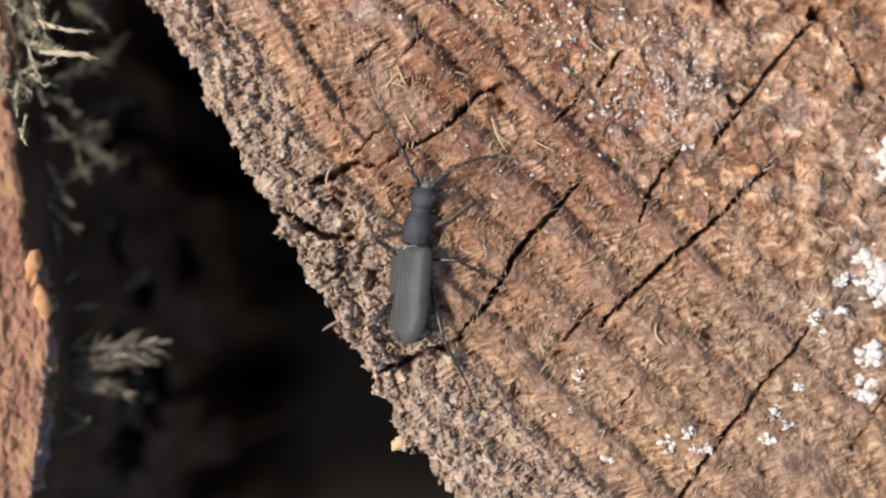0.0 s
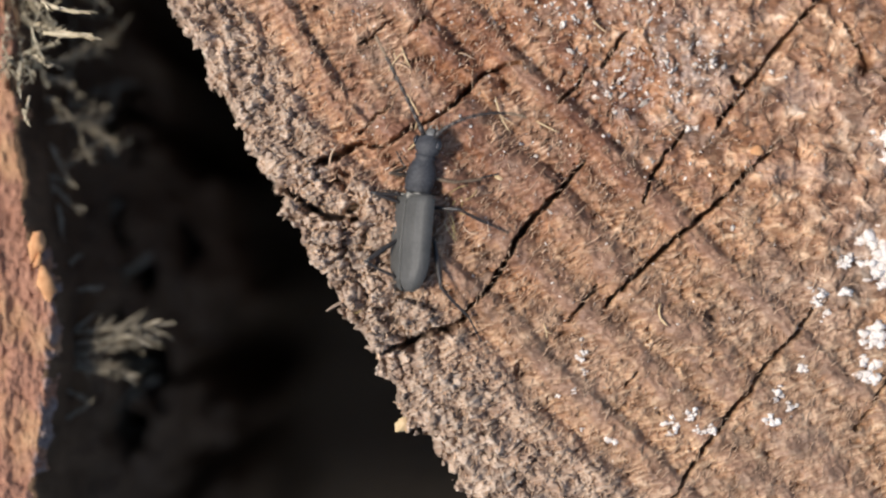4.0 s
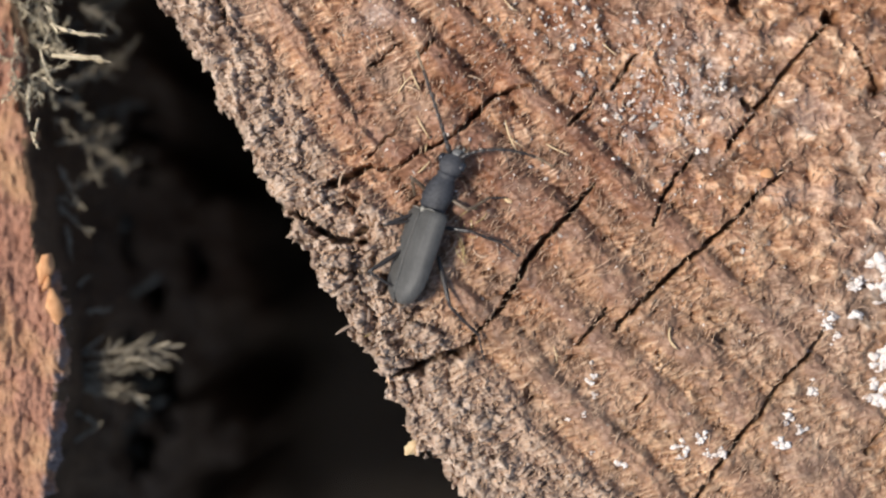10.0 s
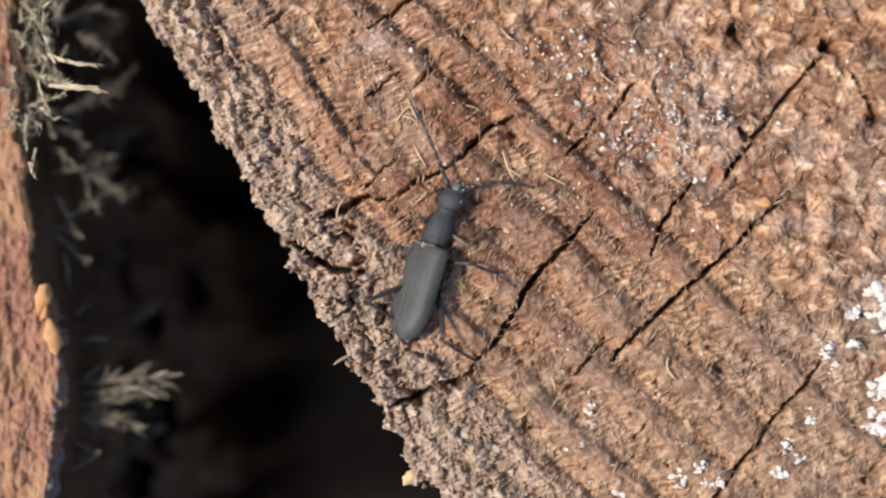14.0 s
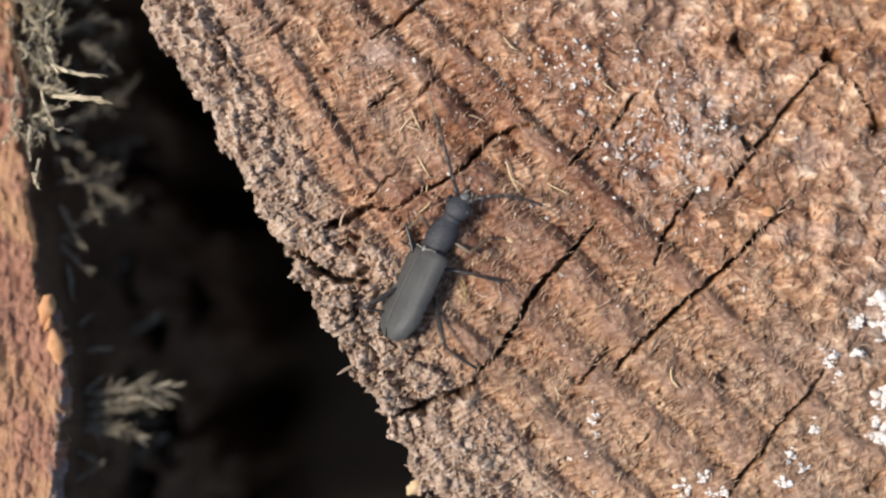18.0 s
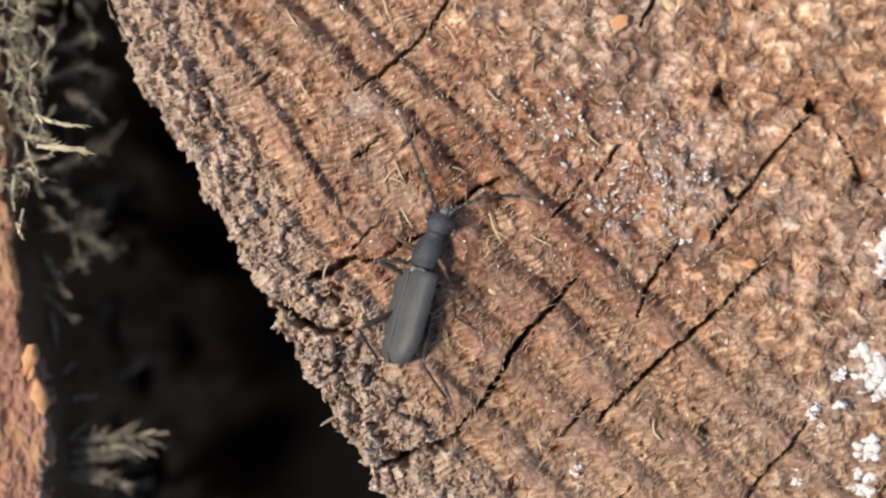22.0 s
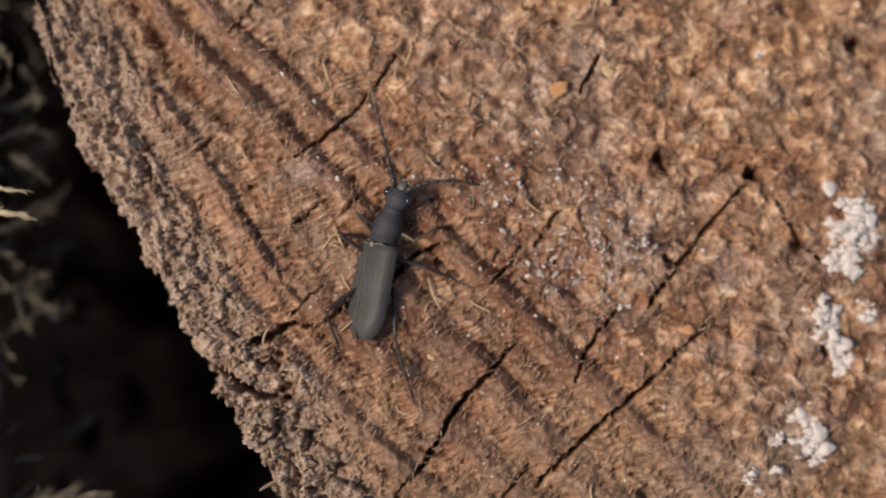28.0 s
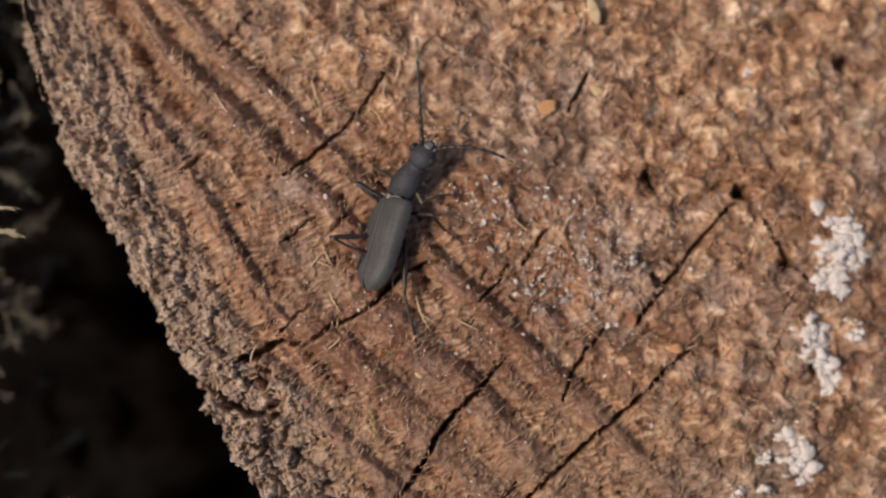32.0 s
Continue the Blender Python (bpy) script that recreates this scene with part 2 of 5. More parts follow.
def lump(rng, sx, sy, sz, rough=0.25, shape=ICO2):
    """An irregular grain."""
    v, f = shape
    bumps = 1 + rough * rng.normal(size=(len(v), 1)) * 0.5
    k = rng.normal(size=(3, 3))
    q, _ = np.linalg.qr(k)
    w = v @ q
    w = w * (1 + rough * np.sin(w[:, [1, 2, 0]] * 3.1 + rng.uniform(0, 6, 3)))
    return w * bumps * (sx, sy, sz), f


# ---------------------------------------------------------------- noise on arrays
def hashed(ix, iy, seed):
    h = (ix.astype(np.int64) * 374761393 + iy.astype(np.int64) * 668265263 + seed * 974634777) & 0xFFFFFFFF
    h = ((h ^ (h >> 13)) * 1274126177) & 0xFFFFFFFF
    h = h ^ (h >> 16)
    return (h & 0xFFFFFF) / float(0x1000000)


def field(x, y, seed):
    """Smooth noise, -1 to 1, with cells of size one."""
    ix, iy = np.floor(x), np.floor(y)
    fx, fy = x - ix, y - iy
    sx, sy = fx * fx * fx * (fx * (fx * 6 - 15) + 10), fy * fy * fy * (fy * (fy * 6 - 15) + 10)

    def corner(dx, dy):
        a = hashed(ix + dx, iy + dy, seed) * 2 * np.pi
        return np.cos(a) * (fx - dx) + np.sin(a) * (fy - dy)
    top = corner(0, 0) * (1 - sx) + corner(1, 0) * sx
    low = corner(0, 1) * (1 - sx) + corner(1, 1) * sx
    return (top * (1 - sy) + low * sy) * 1.5


def layers(x, y, seed, octaves=4, gain=0.5):
    total, amp = 0.0, 1.0
    for k in range(octaves):
        total = total + amp * field(x * 2.03 ** k, y * 2.03 ** k, seed + k)
        amp *= gain
    return total


def cells(x, y, seed):
    """Distance to the nearest and next grain centre, the grain's own number, and a tilted facet on each grain."""
    ix, iy = np.floor(x), np.floor(y)
    d1 = np.full(np.shape(x), 9.0)
    d2, own, facet = d1.copy(), d1 * 0, d1 * 0
    for dx in (-1, 0, 1):
        for dy in (-1, 0, 1):
            cx, cy = ix + dx, iy + dy
            ox, oy = cx + hashed(cx, cy, seed) - x, cy + hashed(cx, cy, seed + 7) - y
            d = np.hypot(ox, oy)
            near = d < d1
            d2 = np.where(near, d1, np.minimum(d2, d))
            own = np.where(near, hashed(cx, cy, seed + 13), own)
            turn = hashed(cx, cy, seed + 17) * 2 * np.pi
            facet = np.where(near, ox * np.cos(turn) + oy * np.sin(turn), facet)
            d1 = np.where(near, d, d1)
    return d1, d2, own, facet


def ease(x, lo, hi):
    t = np.clip((x - lo) / (hi - lo), 0, 1)
    return t * t * (3 - 2 * t)


def from_line(u, v, line):
    """Distance to a polyline, the way along it (0 to 1) and the side."""
    best, along, side = np.full(np.shape(u), 1e9), np.zeros(np.shape(u)), np.ones(np.shape(u))
    n = len(line) - 1
    for k, ((ax, ay), (bx, by)) in enumerate(zip(line[:-1], line[1:])):
        ex, ey = bx - ax, by - ay
        t = np.clip(((u - ax) * ex + (v - ay) * ey) / (ex * ex + ey * ey), 0, 1)
        d = np.hypot(u - ax - t * ex, v - ay - t * ey)
        near = d < best
        best = np.where(near, d, best)
        along = np.where(near, (k + t) / n, along)
        side = np.where(near, np.sign(ex * (v - ay) - ey * (u - ax)), side)
    return best, along, side


# ---------------------------------------------------------------- plan
# The plan sheet has 24 units to the millimetre; u runs to the east, v to the south.
UNIT = 0.04166


def plan(u, v):
    return (np.asarray(u, float) - 784) * UNIT, (441 - np.asarray(v, float)) * UNIT


EDGE = [(110, -420), (167, -266), (203, -136), (237, -40), (273, 40), (322, 110), (372, 165), (390, 235), (425, 300), (462, 345), (478, 395), (520, 470), (556, 500), (560, 545), (600, 565),
        (612, 625), (640, 655), (685, 705), (700, 760), (728, 830), (775, 850), (812, 915), (840, 960), (930, 1110)]
BANDS = [  # ridges of late wood: from and to across the rings, height, and the stretch of the plan in which they show
    (-80, -44, 0.30, -999, 2000), (-8, 26, 0.30, -999, 2000), (64, 84, 0.25, -999, 2000), (138, 180, 0.55, 240, 2000), (196, 206, 0.25, -999, 200), (222, 230, 0.2, -999, 200), (242, 300, 0.55, 250, 2000),
    (330, 404, 0.7, 235, 2000), (408, 454, 0.85, -999, 225), (480, 522, 0.6, -999, 2000), (560, 590, 0.3, -999, 2000), (648, 690, 0.25, -999, 2000)]
RIDGES = [  # smooth ridges with a groove on the heart side: width, height, line
    (40, 0.75, [(380, -130), (405, -74), (462, -9), (518, 80), (591, 209), (639, 273), (700, 340)]),
    (24, 0.36, [(226, -250), (252, -195), (300, -106), (349, -17), (397, 80), (440, 160)]),
    (22, 0.28, [(300, -240), (345, -150), (400, -50), (455, 40), (500, 120)]),
]
CRACKS = [
    (17, 3.0, [(572, 374), (610, 362), (650, 338)]),
    (15, 3.0, [(478, 402), (520, 424), (560, 450), (592, 470), (640, 472)]),
    (14, 2.8, [(690, 708), (738, 690), (775, 672), (806, 668), (836, 650)]),
    (6, 1.6, [(645, 342), (690, 346), (722, 328), (740, 308)]),
    (8, 2.2, [(742, 312), (775, 298), (812, 275), (845, 240), (865, 218), (905, 202), (932, 196)]),
    (3, 1.0, [(648, 325), (672, 298), (702, 274)]),
    (9, 3.0, [(1046, 372), (1000, 425), (960, 465), (925, 510), (900, 560), (878, 592), (832, 640)]),
    (8, 3.0, [(1385, 345), (1335, 392), (1290, 440), (1240, 480), (1200, 515), (1150, 560), (1095, 610), (1084, 626)]),
    (8, 2.8, [(1462, 620), (1420, 680), (1370, 730), (1340, 772), (1305, 815), (1260, 872), (1222, 930), (1180, 1000)]),
    (6, 2.0, [(1122, 140), (1092, 182), (1080, 204)]),
    (5, 1.6, [(1052, 204), (1032, 240), (1000, 266)]),
    (5, 2.0, [(1228, 318), (1190, 360), (1166, 396), (1150, 444)]),
    (7, 2.4, [(1478, 70), (1440, 112), (1390, 170), (1350, 220), (1312, 270), (1282, 308)]),
    (5, 1.8, [(1068, 590), (1042, 622), (1018, 652)]),
    (5, 1.8, [(834, -148), (795, -82), (754, -34), (700, 10), (652, 46)]),
    (5, 1.6, [(590, -252), (562, -214), (539, -186)]),
    (4, 1.4, [(500, 12), (484, 26), (468, 42)]),
    (3, 1.2, [(695, 126), (672, 146), (645, 168)]),
    (4, 1.4, [(762, 116), (748, 132), (733, 146)]),
    (3, 1.0, [(1138, 742), (1128, 754), (1118, 766)]),
    (7, 2.2, [(1194, -140), (1180, -108), (1160, -74)]),
    (6, 2.0, [(1515, 120), (1540, 165), (1565, 205), (1600, 232)]),
    (5, 1.8, [(1298, 34), (1308, 56), (1322, 82)]),
    (4, 1.4, [(1640, 690), (1580, 770), (1530, 850)]),
    (4, 1.2, [(372, 92), (392, 86), (390, 60), (376, 40), (398, 18)]),
]
HOLES = [(1470, 72, 15, 2.2), (1318, 232, 11, 1.8), (1662, -162, 16, 2.0), (1304, 44, 10, 1.6), (800, 672, 12, 1.4), (738, 690, 17, 2.2), (622, 402, 16, 2.0), (640, 462, 20, 1.8), (1382, -112, 12, 1.6),
         (906, 240, 10, 1.0), (1270, 640, 11, 1.1), (930, 740, 10, 1.0), (560, 452, 12, 1.4), (500, 420, 9, 1.0), (1580, -60, 10, 1.2), (1555, 206, 9, 1.6), (1599, 390, 10, 1.4), (650, 620, 8, 0.8), (700, 655, 9, 0.9)]


def across_rings(u, v):
    """How far a place lies towards the heart of the log, square to the rings."""
    s = 0.695 * u - 0.719 * v + 0.56 * np.minimum(u - 420, 0)
    return s + 9 * field(u / 150, v / 150, 3) + 2 * field(u / 45, v / 45, 5)


def slant(x, y):
    """The mean lie of the cut face: it falls to the north-east, and a little to the north."""
    return 0.85 - 0.0234 * x - 0.0556 * y - 0.00092 * x * x - 0.00056 * y * y + 0.00051 * x * y


def wood_relief(u, v):
    """Height in millimetres of the cut face, with what its surface is made of and its painted tones."""
    s = across_rings(u, v)
    along = 0.719 * u + 0.695 * v
    x, y = plan(u, v)
    edge, way, side = from_line(u, v, EDGE)
    inside = -edge * side + (7 + 8 * ease(v, 180, 380)) * field(u / 30, v / 30, 21) + (5 + 4 * ease(v, 180, 380)) * field(u / 11, v / 11, 22) + 12 * field(u / 80, v / 80, 23)
    height = slant(x, y)
    late = np.zeros(np.shape(u))
    ridged = 1 - 0.9 * ease(s, 500, 640)
    north_side = ease(120 - v, 0, 260)
    crumb = (1 - ease(inside + 40 * field(u / 90, v / 90, 31) - 60 * north_side, 70, 190)) * (1 - ease(s - 70 * north_side, 205, 262))
    crumb = np.maximum(crumb, 0.75 * (1 - ease(s, 60, 128)))
    south_side = ease(v + 30 * layers(u / 150, v / 150, 33, 2), 330, 640)
    ragged = s + 3.2 * layers(along / 48, s / 30, 35, 2) + 2.4 * layers(along / 13, s / 18, 37, 2)
    for lo, hi, size, north, south in BANDS:
        shown = ease(v, north - 50, north + 50) * (1 - ease(v, south - 60, south + 60))
        patch = 0.62 + 0.38 * ease(layers(along / 210 + lo, s / 90, 41, 2), -0.6, 0.1)
        t = (ragged - lo) / (hi - lo)
        flat = ease(t, -0.12, 0.12) * (1 - ease(t, 0.85, 1.08))
        hump = ease(t, -0.12, 0.35) * (1 - ease(t, 0.66, 1.08)) * (1.1 - 0.2 * t)
        groove = (0.6 if lo == 408 else 1) * np.exp(-((ragged - hi - 6) / 6.5) ** 2) + 0.45 * np.exp(-((ragged - lo + 9) / 8) ** 2)
        height = height + (1.35 * size * hump - (0.75 - 0.4 * south_side) * size * groove) * (1 - 0.4 * ease(u, 1050, 1350)) * shown * ridged * patch * (1 - 0.45 * crumb) * (1 - 0.2 * south_side)
        late = late + flat * patch * shown * (1 if hi - lo > 14 else 0)
    late = np.clip(late, 0, 1) * ridged * (1 - crumb) * (0.45 + 0.6 * ease(layers(along / 60, s / 34, 43, 3), -0.35, 0.3))
    for width, size, line in RIDGES:
        d, t, hand = from_line(u + 5 * field(u / 25, v / 25, 47), v + 5 * field(u / 25, v / 25, 48), line)
        e = -d * hand
        ends = ease(t, 0.0, 0.15) * (1 - ease(t, 0.80, 1.0)) * (0.45 + 0.55 * ease(layers(along / 55, s / 50, 46, 3), -0.5, 0.2))
        hump = ease(e, -width * 1.3, -width * 0.5) * (1 - ease(e, -5, 3))
        height = height + ends * size * (1.1 * hump - 0.4 * np.exp(-((e - 8) / 9) ** 2))
        late = np.maximum(late, ends * hump * (0.65 if width > 30 else 0.3))
    height = height - 0.55 * np.exp(-((ragged - 108) / 12) ** 2) * ease(v, 610, 700)
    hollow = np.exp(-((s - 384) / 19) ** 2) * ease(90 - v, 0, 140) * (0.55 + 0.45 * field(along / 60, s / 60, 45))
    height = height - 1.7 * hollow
    # bristling fibres run towards the heart
    knots = ease(s, 500, 700)
    swirl = (7 + 15 * knots) * layers(u / 55, v / 55, 49, 3)
    lean = 0.40 * s
    hair = layers((along + swirl - lean) / 6.5, (s + swirl) / 46, 51, 2, 0.5)
    comb = 1 - np.abs(layers((along + swirl - lean) / 11.0, (s + swirl) / 60, 53, 2, 0.45)) * 1.6
    tuft = layers(u / 30, v / 30, 55, 4, 0.56)
    rough = (1 - 0.85 * late) * (1 - 0.3 * crumb)
    fringe = ease(layers(along / 80, s / 50, 59, 2), -0.35, 0.35)
    height = height + rough * ((0.075 * hair + 0.22 * comb * (0.35 + 0.65 * fringe)) * (1 - 0.5 * knots) + (0.27 - 0.15 * knots) * tuft - 0.1) + (0.04 * layers(along / 34, s / 9, 58, 2) + 0.04 * hair + 0.11 * tuft) * late
    # raised fibres get a pale tone, the gaps between them a painted shade
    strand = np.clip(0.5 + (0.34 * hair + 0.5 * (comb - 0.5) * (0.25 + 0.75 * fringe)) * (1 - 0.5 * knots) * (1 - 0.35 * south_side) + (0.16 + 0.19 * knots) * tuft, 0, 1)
    pits = ease(layers((along - lean + swirl) / 17, (s + swirl) / 30, 57, 3), 0.42, 0.85) * rough * (1 - 0.7 * crumb)
    height = height - (0.5 - 0.25 * knots) * pits
    wu, wv = u + 16 * layers(u / 50, v / 50, 61, 2), v + 16 * layers(u / 50, v / 50, 62, 2)
    kown = cells(wu / 58, wv / 44, 63)[2]
    mown = cells((wu + 9 * tuft) / 25, (wv + 9 * tuft) / 17, 68)[2]
    height = height + knots * (0.8 * layers(wu / 95, wv / 75, 63, 3, 0.5) + 0.22 * layers(wu / 34, wv / 29, 66, 2, 0.5) + 0.12 * (kown - 0.5) + 0.06 * (mown - 0.5) - 0.24 * ease(layers(wu / 24, wv / 20, 69, 3), 0.3, 0.8))
    # higher knots paler, lower ones painted as shaded
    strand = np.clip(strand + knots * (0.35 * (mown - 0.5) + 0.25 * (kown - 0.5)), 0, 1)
    ju, jv = u + 5 * layers(u / 12, v / 12, 71, 2), v + 5 * layers(u / 12, v / 12, 72, 2)
    d1, d2, own, facet = cells((0.87 * jv + 0.5 * ju) / 26, (0.87 * ju - 0.5 * jv) / 14, 73)
    height = height + crumb * (1 - 0.55 * north_side) * (0.32 * (own - 0.5) + 0.36 * facet + 0.15 * ease(d2 - d1, 0.0, 0.25) + 0.12 * hair - 0.1)
    height = height + crumb * north_side * (0.25 * layers((inside + swirl) / 9, (u + v) / 60, 77, 3, 0.55) + 0.2 * hair)
    # same for the crumbs: low grains take the shaded tone
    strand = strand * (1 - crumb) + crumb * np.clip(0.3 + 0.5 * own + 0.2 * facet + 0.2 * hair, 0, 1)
    e1, e2, own2, facet2 = cells(ju / 52, jv / 40, 75)
    clods = crumb * np.exp(-((u - 640) / 150) ** 2 - ((v - 560) / 190) ** 2)
    height = height + clods * (1.1 * (own2 - 0.6) + 0.8 * facet2 - 0.9 * (1 - ease(e2 - e1, 0.0, 0.22)))
    height = height + crumb * (1 - 0.5 * north_side) * (0.5 * (own2 - 0.5) + 0.45 * facet2 + 0.2 * ease(e2 - e1, 0.0, 0.15) - 0.1 + 0.22 * hair + 0.45 * np.sin((inside + 3 * swirl) / 6.5) * ease(300 - v, -60, 200))
    for width, depth, line in CRACKS:
        pad = 30
        us, vs = [p[0] for p in line], [p[1] for p in line]
        m = (u > min(us) - pad) & (u < max(us) + pad) & (v > min(vs) - pad) & (v < max(vs) + pad)
        if not m.any():
            continue
        uu, vv = u[m], v[m]
        d, t, _ = from_line(uu + 3.2 * layers(uu / 16, vv / 16, 81, 2), vv + 3.2 * layers(uu / 16, vv / 16, 82, 2), line)
        w = width * 0.43 * (0.35 + 0.65 * np.sin(np.pi * np.clip(t, 0.03, 0.97)) ** 0.5) * (1 + 0.35 * field(uu / 18, vv / 18, 83))
        height[m] -= depth * (1 - ease(d, w * 0.6, w + 2.2))
        late[m] *= ease(d, w, w + 5)
    for hu, hv, radius, depth in HOLES:
        d = np.hypot(u - hu, v - hv) + 9 * field(u / 14, v / 14, 91)
        height -= depth * (1 - ease(d, radius * 0.5, radius + 4))
    # a broad darker patch round the middle of the face
    dark_tone = np.clip(1.2 * np.exp(-((u - 930) / 400) ** 2 - ((v - 250) / 350) ** 2), 0, 1) * (0.25 + 0.75 * ease(layers(u / 110, v / 110, 93, 3), -0.6, 0.3)) * (1 - crumb)
    # the hollow is darkened by the same mask that lowers it
    dark_tone = np.maximum(dark_tone, np.clip(1.3 * hollow, 0, 1))
    # uneven darker patches towards the heart
    dark_tone = np.maximum(dark_tone, 0.55 * ease(s, 540, 760) * ease(v, -60, 140) * ease(layers(u / 100, v / 100, 94, 3), -0.45, 0.25))
    mould = ease(layers(u / 70, v / 70, 95, 3), 0.25, 0.7) * ease(s, 560, 680) * 0.22
    mould = np.maximum(mould, 0.6 * np.exp(-((u - 1185) / 110) ** 2 - ((v - 220) / 105) ** 2) * ease(layers(u / 26, v / 26, 97, 4), 0.02, 0.35))
    mould = np.maximum(mould, 0.6 * np.exp(-((u - 655) / 40) ** 2 - ((v - 75) / 22) ** 2))
    height = height - 1.3 * (1 - ease(inside, -2, 26)) ** 2
    return height, inside, late * (1 - 0.25 * south_side), crumb, mould, strand, dark_tone, 0.52 * south_side * (1 - 0.7 * crumb)


U0, V0, STEP = -40.0, -310.0, 1.9
NU, NV = 960, 700
gu, gv = np.meshgrid(U0 + STEP * np.arange(NU), V0 + STEP * np.arange(NV))
HEIGHT, INSIDE, LATE, CRUMBLE, MOULDY, STRAND_SHADE, DARK_TONE, BLEACH = wood_relief(gu, gv)


def top(u, v):
    """The height of the cut face at a place of the plan."""
    i = np.clip(np.round((np.asarray(u) - U0) / STEP).astype(int), 0, NU - 1)
    j = np.clip(np.round((np.asarray(v) - V0) / STEP).astype(int), 0, NV - 1)
    return HEIGHT[j, i]


def level(u, v, reach=6):
    """The mean height round a place."""
    i, j = int((u - U0) / STEP), int((v - V0) / STEP)
    return float(HEIGHT[max(j - reach, 0):j + reach, max(i - reach, 0):i + reach].mean())


def foothold(u, v, reach=5):
    """The height on which a foot would find hold at a place."""
    i, j = int((u - U0) / STEP), int((v - V0) / STEP)
    return float(np.percentile(HEIGHT[max(j - reach, 0):j + reach, max(i - reach, 0):i + reach], 80))


def sheet(name, u, v, height, keep, material, layers_by_name):
    """One sheet of relief over a grid, kept where all four corners are kept."""
    rows, cols = u.shape
    x, y = plan(u, v)
    verts = np.stack([x, y, height], -1).reshape(-1, 3)
    n = np.arange(rows * cols).reshape(rows, cols)
    ok = keep[:-1, :-1] & keep[1:, :-1] & keep[:-1, 1:] & keep[1:, 1:]
    faces = np.stack([n[:-1, :-1], n[1:, :-1], n[1:, 1:], n[:-1, 1:]], -1)[ok]
    used = np.unique(faces)
    back = np.zeros(rows * cols, int)
    back[used] = np.arange(len(used))
    me = mesh_of(name, verts[used], back[faces], material)
    for key, values in layers_by_name.items():
        a = me.attributes.new(key, "FLOAT", "POINT")
        a.data.foreach_set("value", values.reshape(-1)[used].astype(np.float32))
    return me


# ---------------------------------------------------------------- ground
def build_ground():
    g = np.linspace(-1, 1, 90)
    gx, gy = np.meshgrid(np.sign(g) * np.abs(g) ** 4 * 300000, np.sign(g) * np.abs(g) ** 4 * 300000)
    z = -300 + 6 * layers(gx / 60, gy / 60, 11, 3)
    n = np.arange(90 * 90).reshape(90, 90)
    f = np.stack([n[:-1, :-1], n[:-1, 1:], n[1:, 1:], n[1:, :-1]], -1).reshape(-1, 4)
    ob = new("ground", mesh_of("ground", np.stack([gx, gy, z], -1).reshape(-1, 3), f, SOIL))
    tagged(ob, "dark brown forest soil far below the logs", "ground", kind="structure")


# ---------------------------------------------------------------- the log with the cut face
def log_outline():
    """The log's round, in plan units: the broken western edge, then an arc through the rest."""
    pts = list(EDGE)
    (ax, ay), (bx, by) = pts[-1], pts[0]
    cx, cy = 3900, -2300
    r0, r1 = math.hypot(ax - cx, ay - cy), math.hypot(bx - cx, by - cy)
    a0, a1 = math.atan2(ay - cy, ax - cx), math.atan2(by - cy, bx - cx)
    while a1 > a0:
        a1 -= 2 * math.pi
    span = a1 - a0
    if abs(span) < math.pi:
        span = span - 2 * math.pi
    for k in range(1, 60):
        t = k / 60
        r = r0 + (r1 - r0) * t
        pts.append((cx + r * math.cos(a0 + span * t), cy + r * math.sin(a0 + span * t)))
    return pts


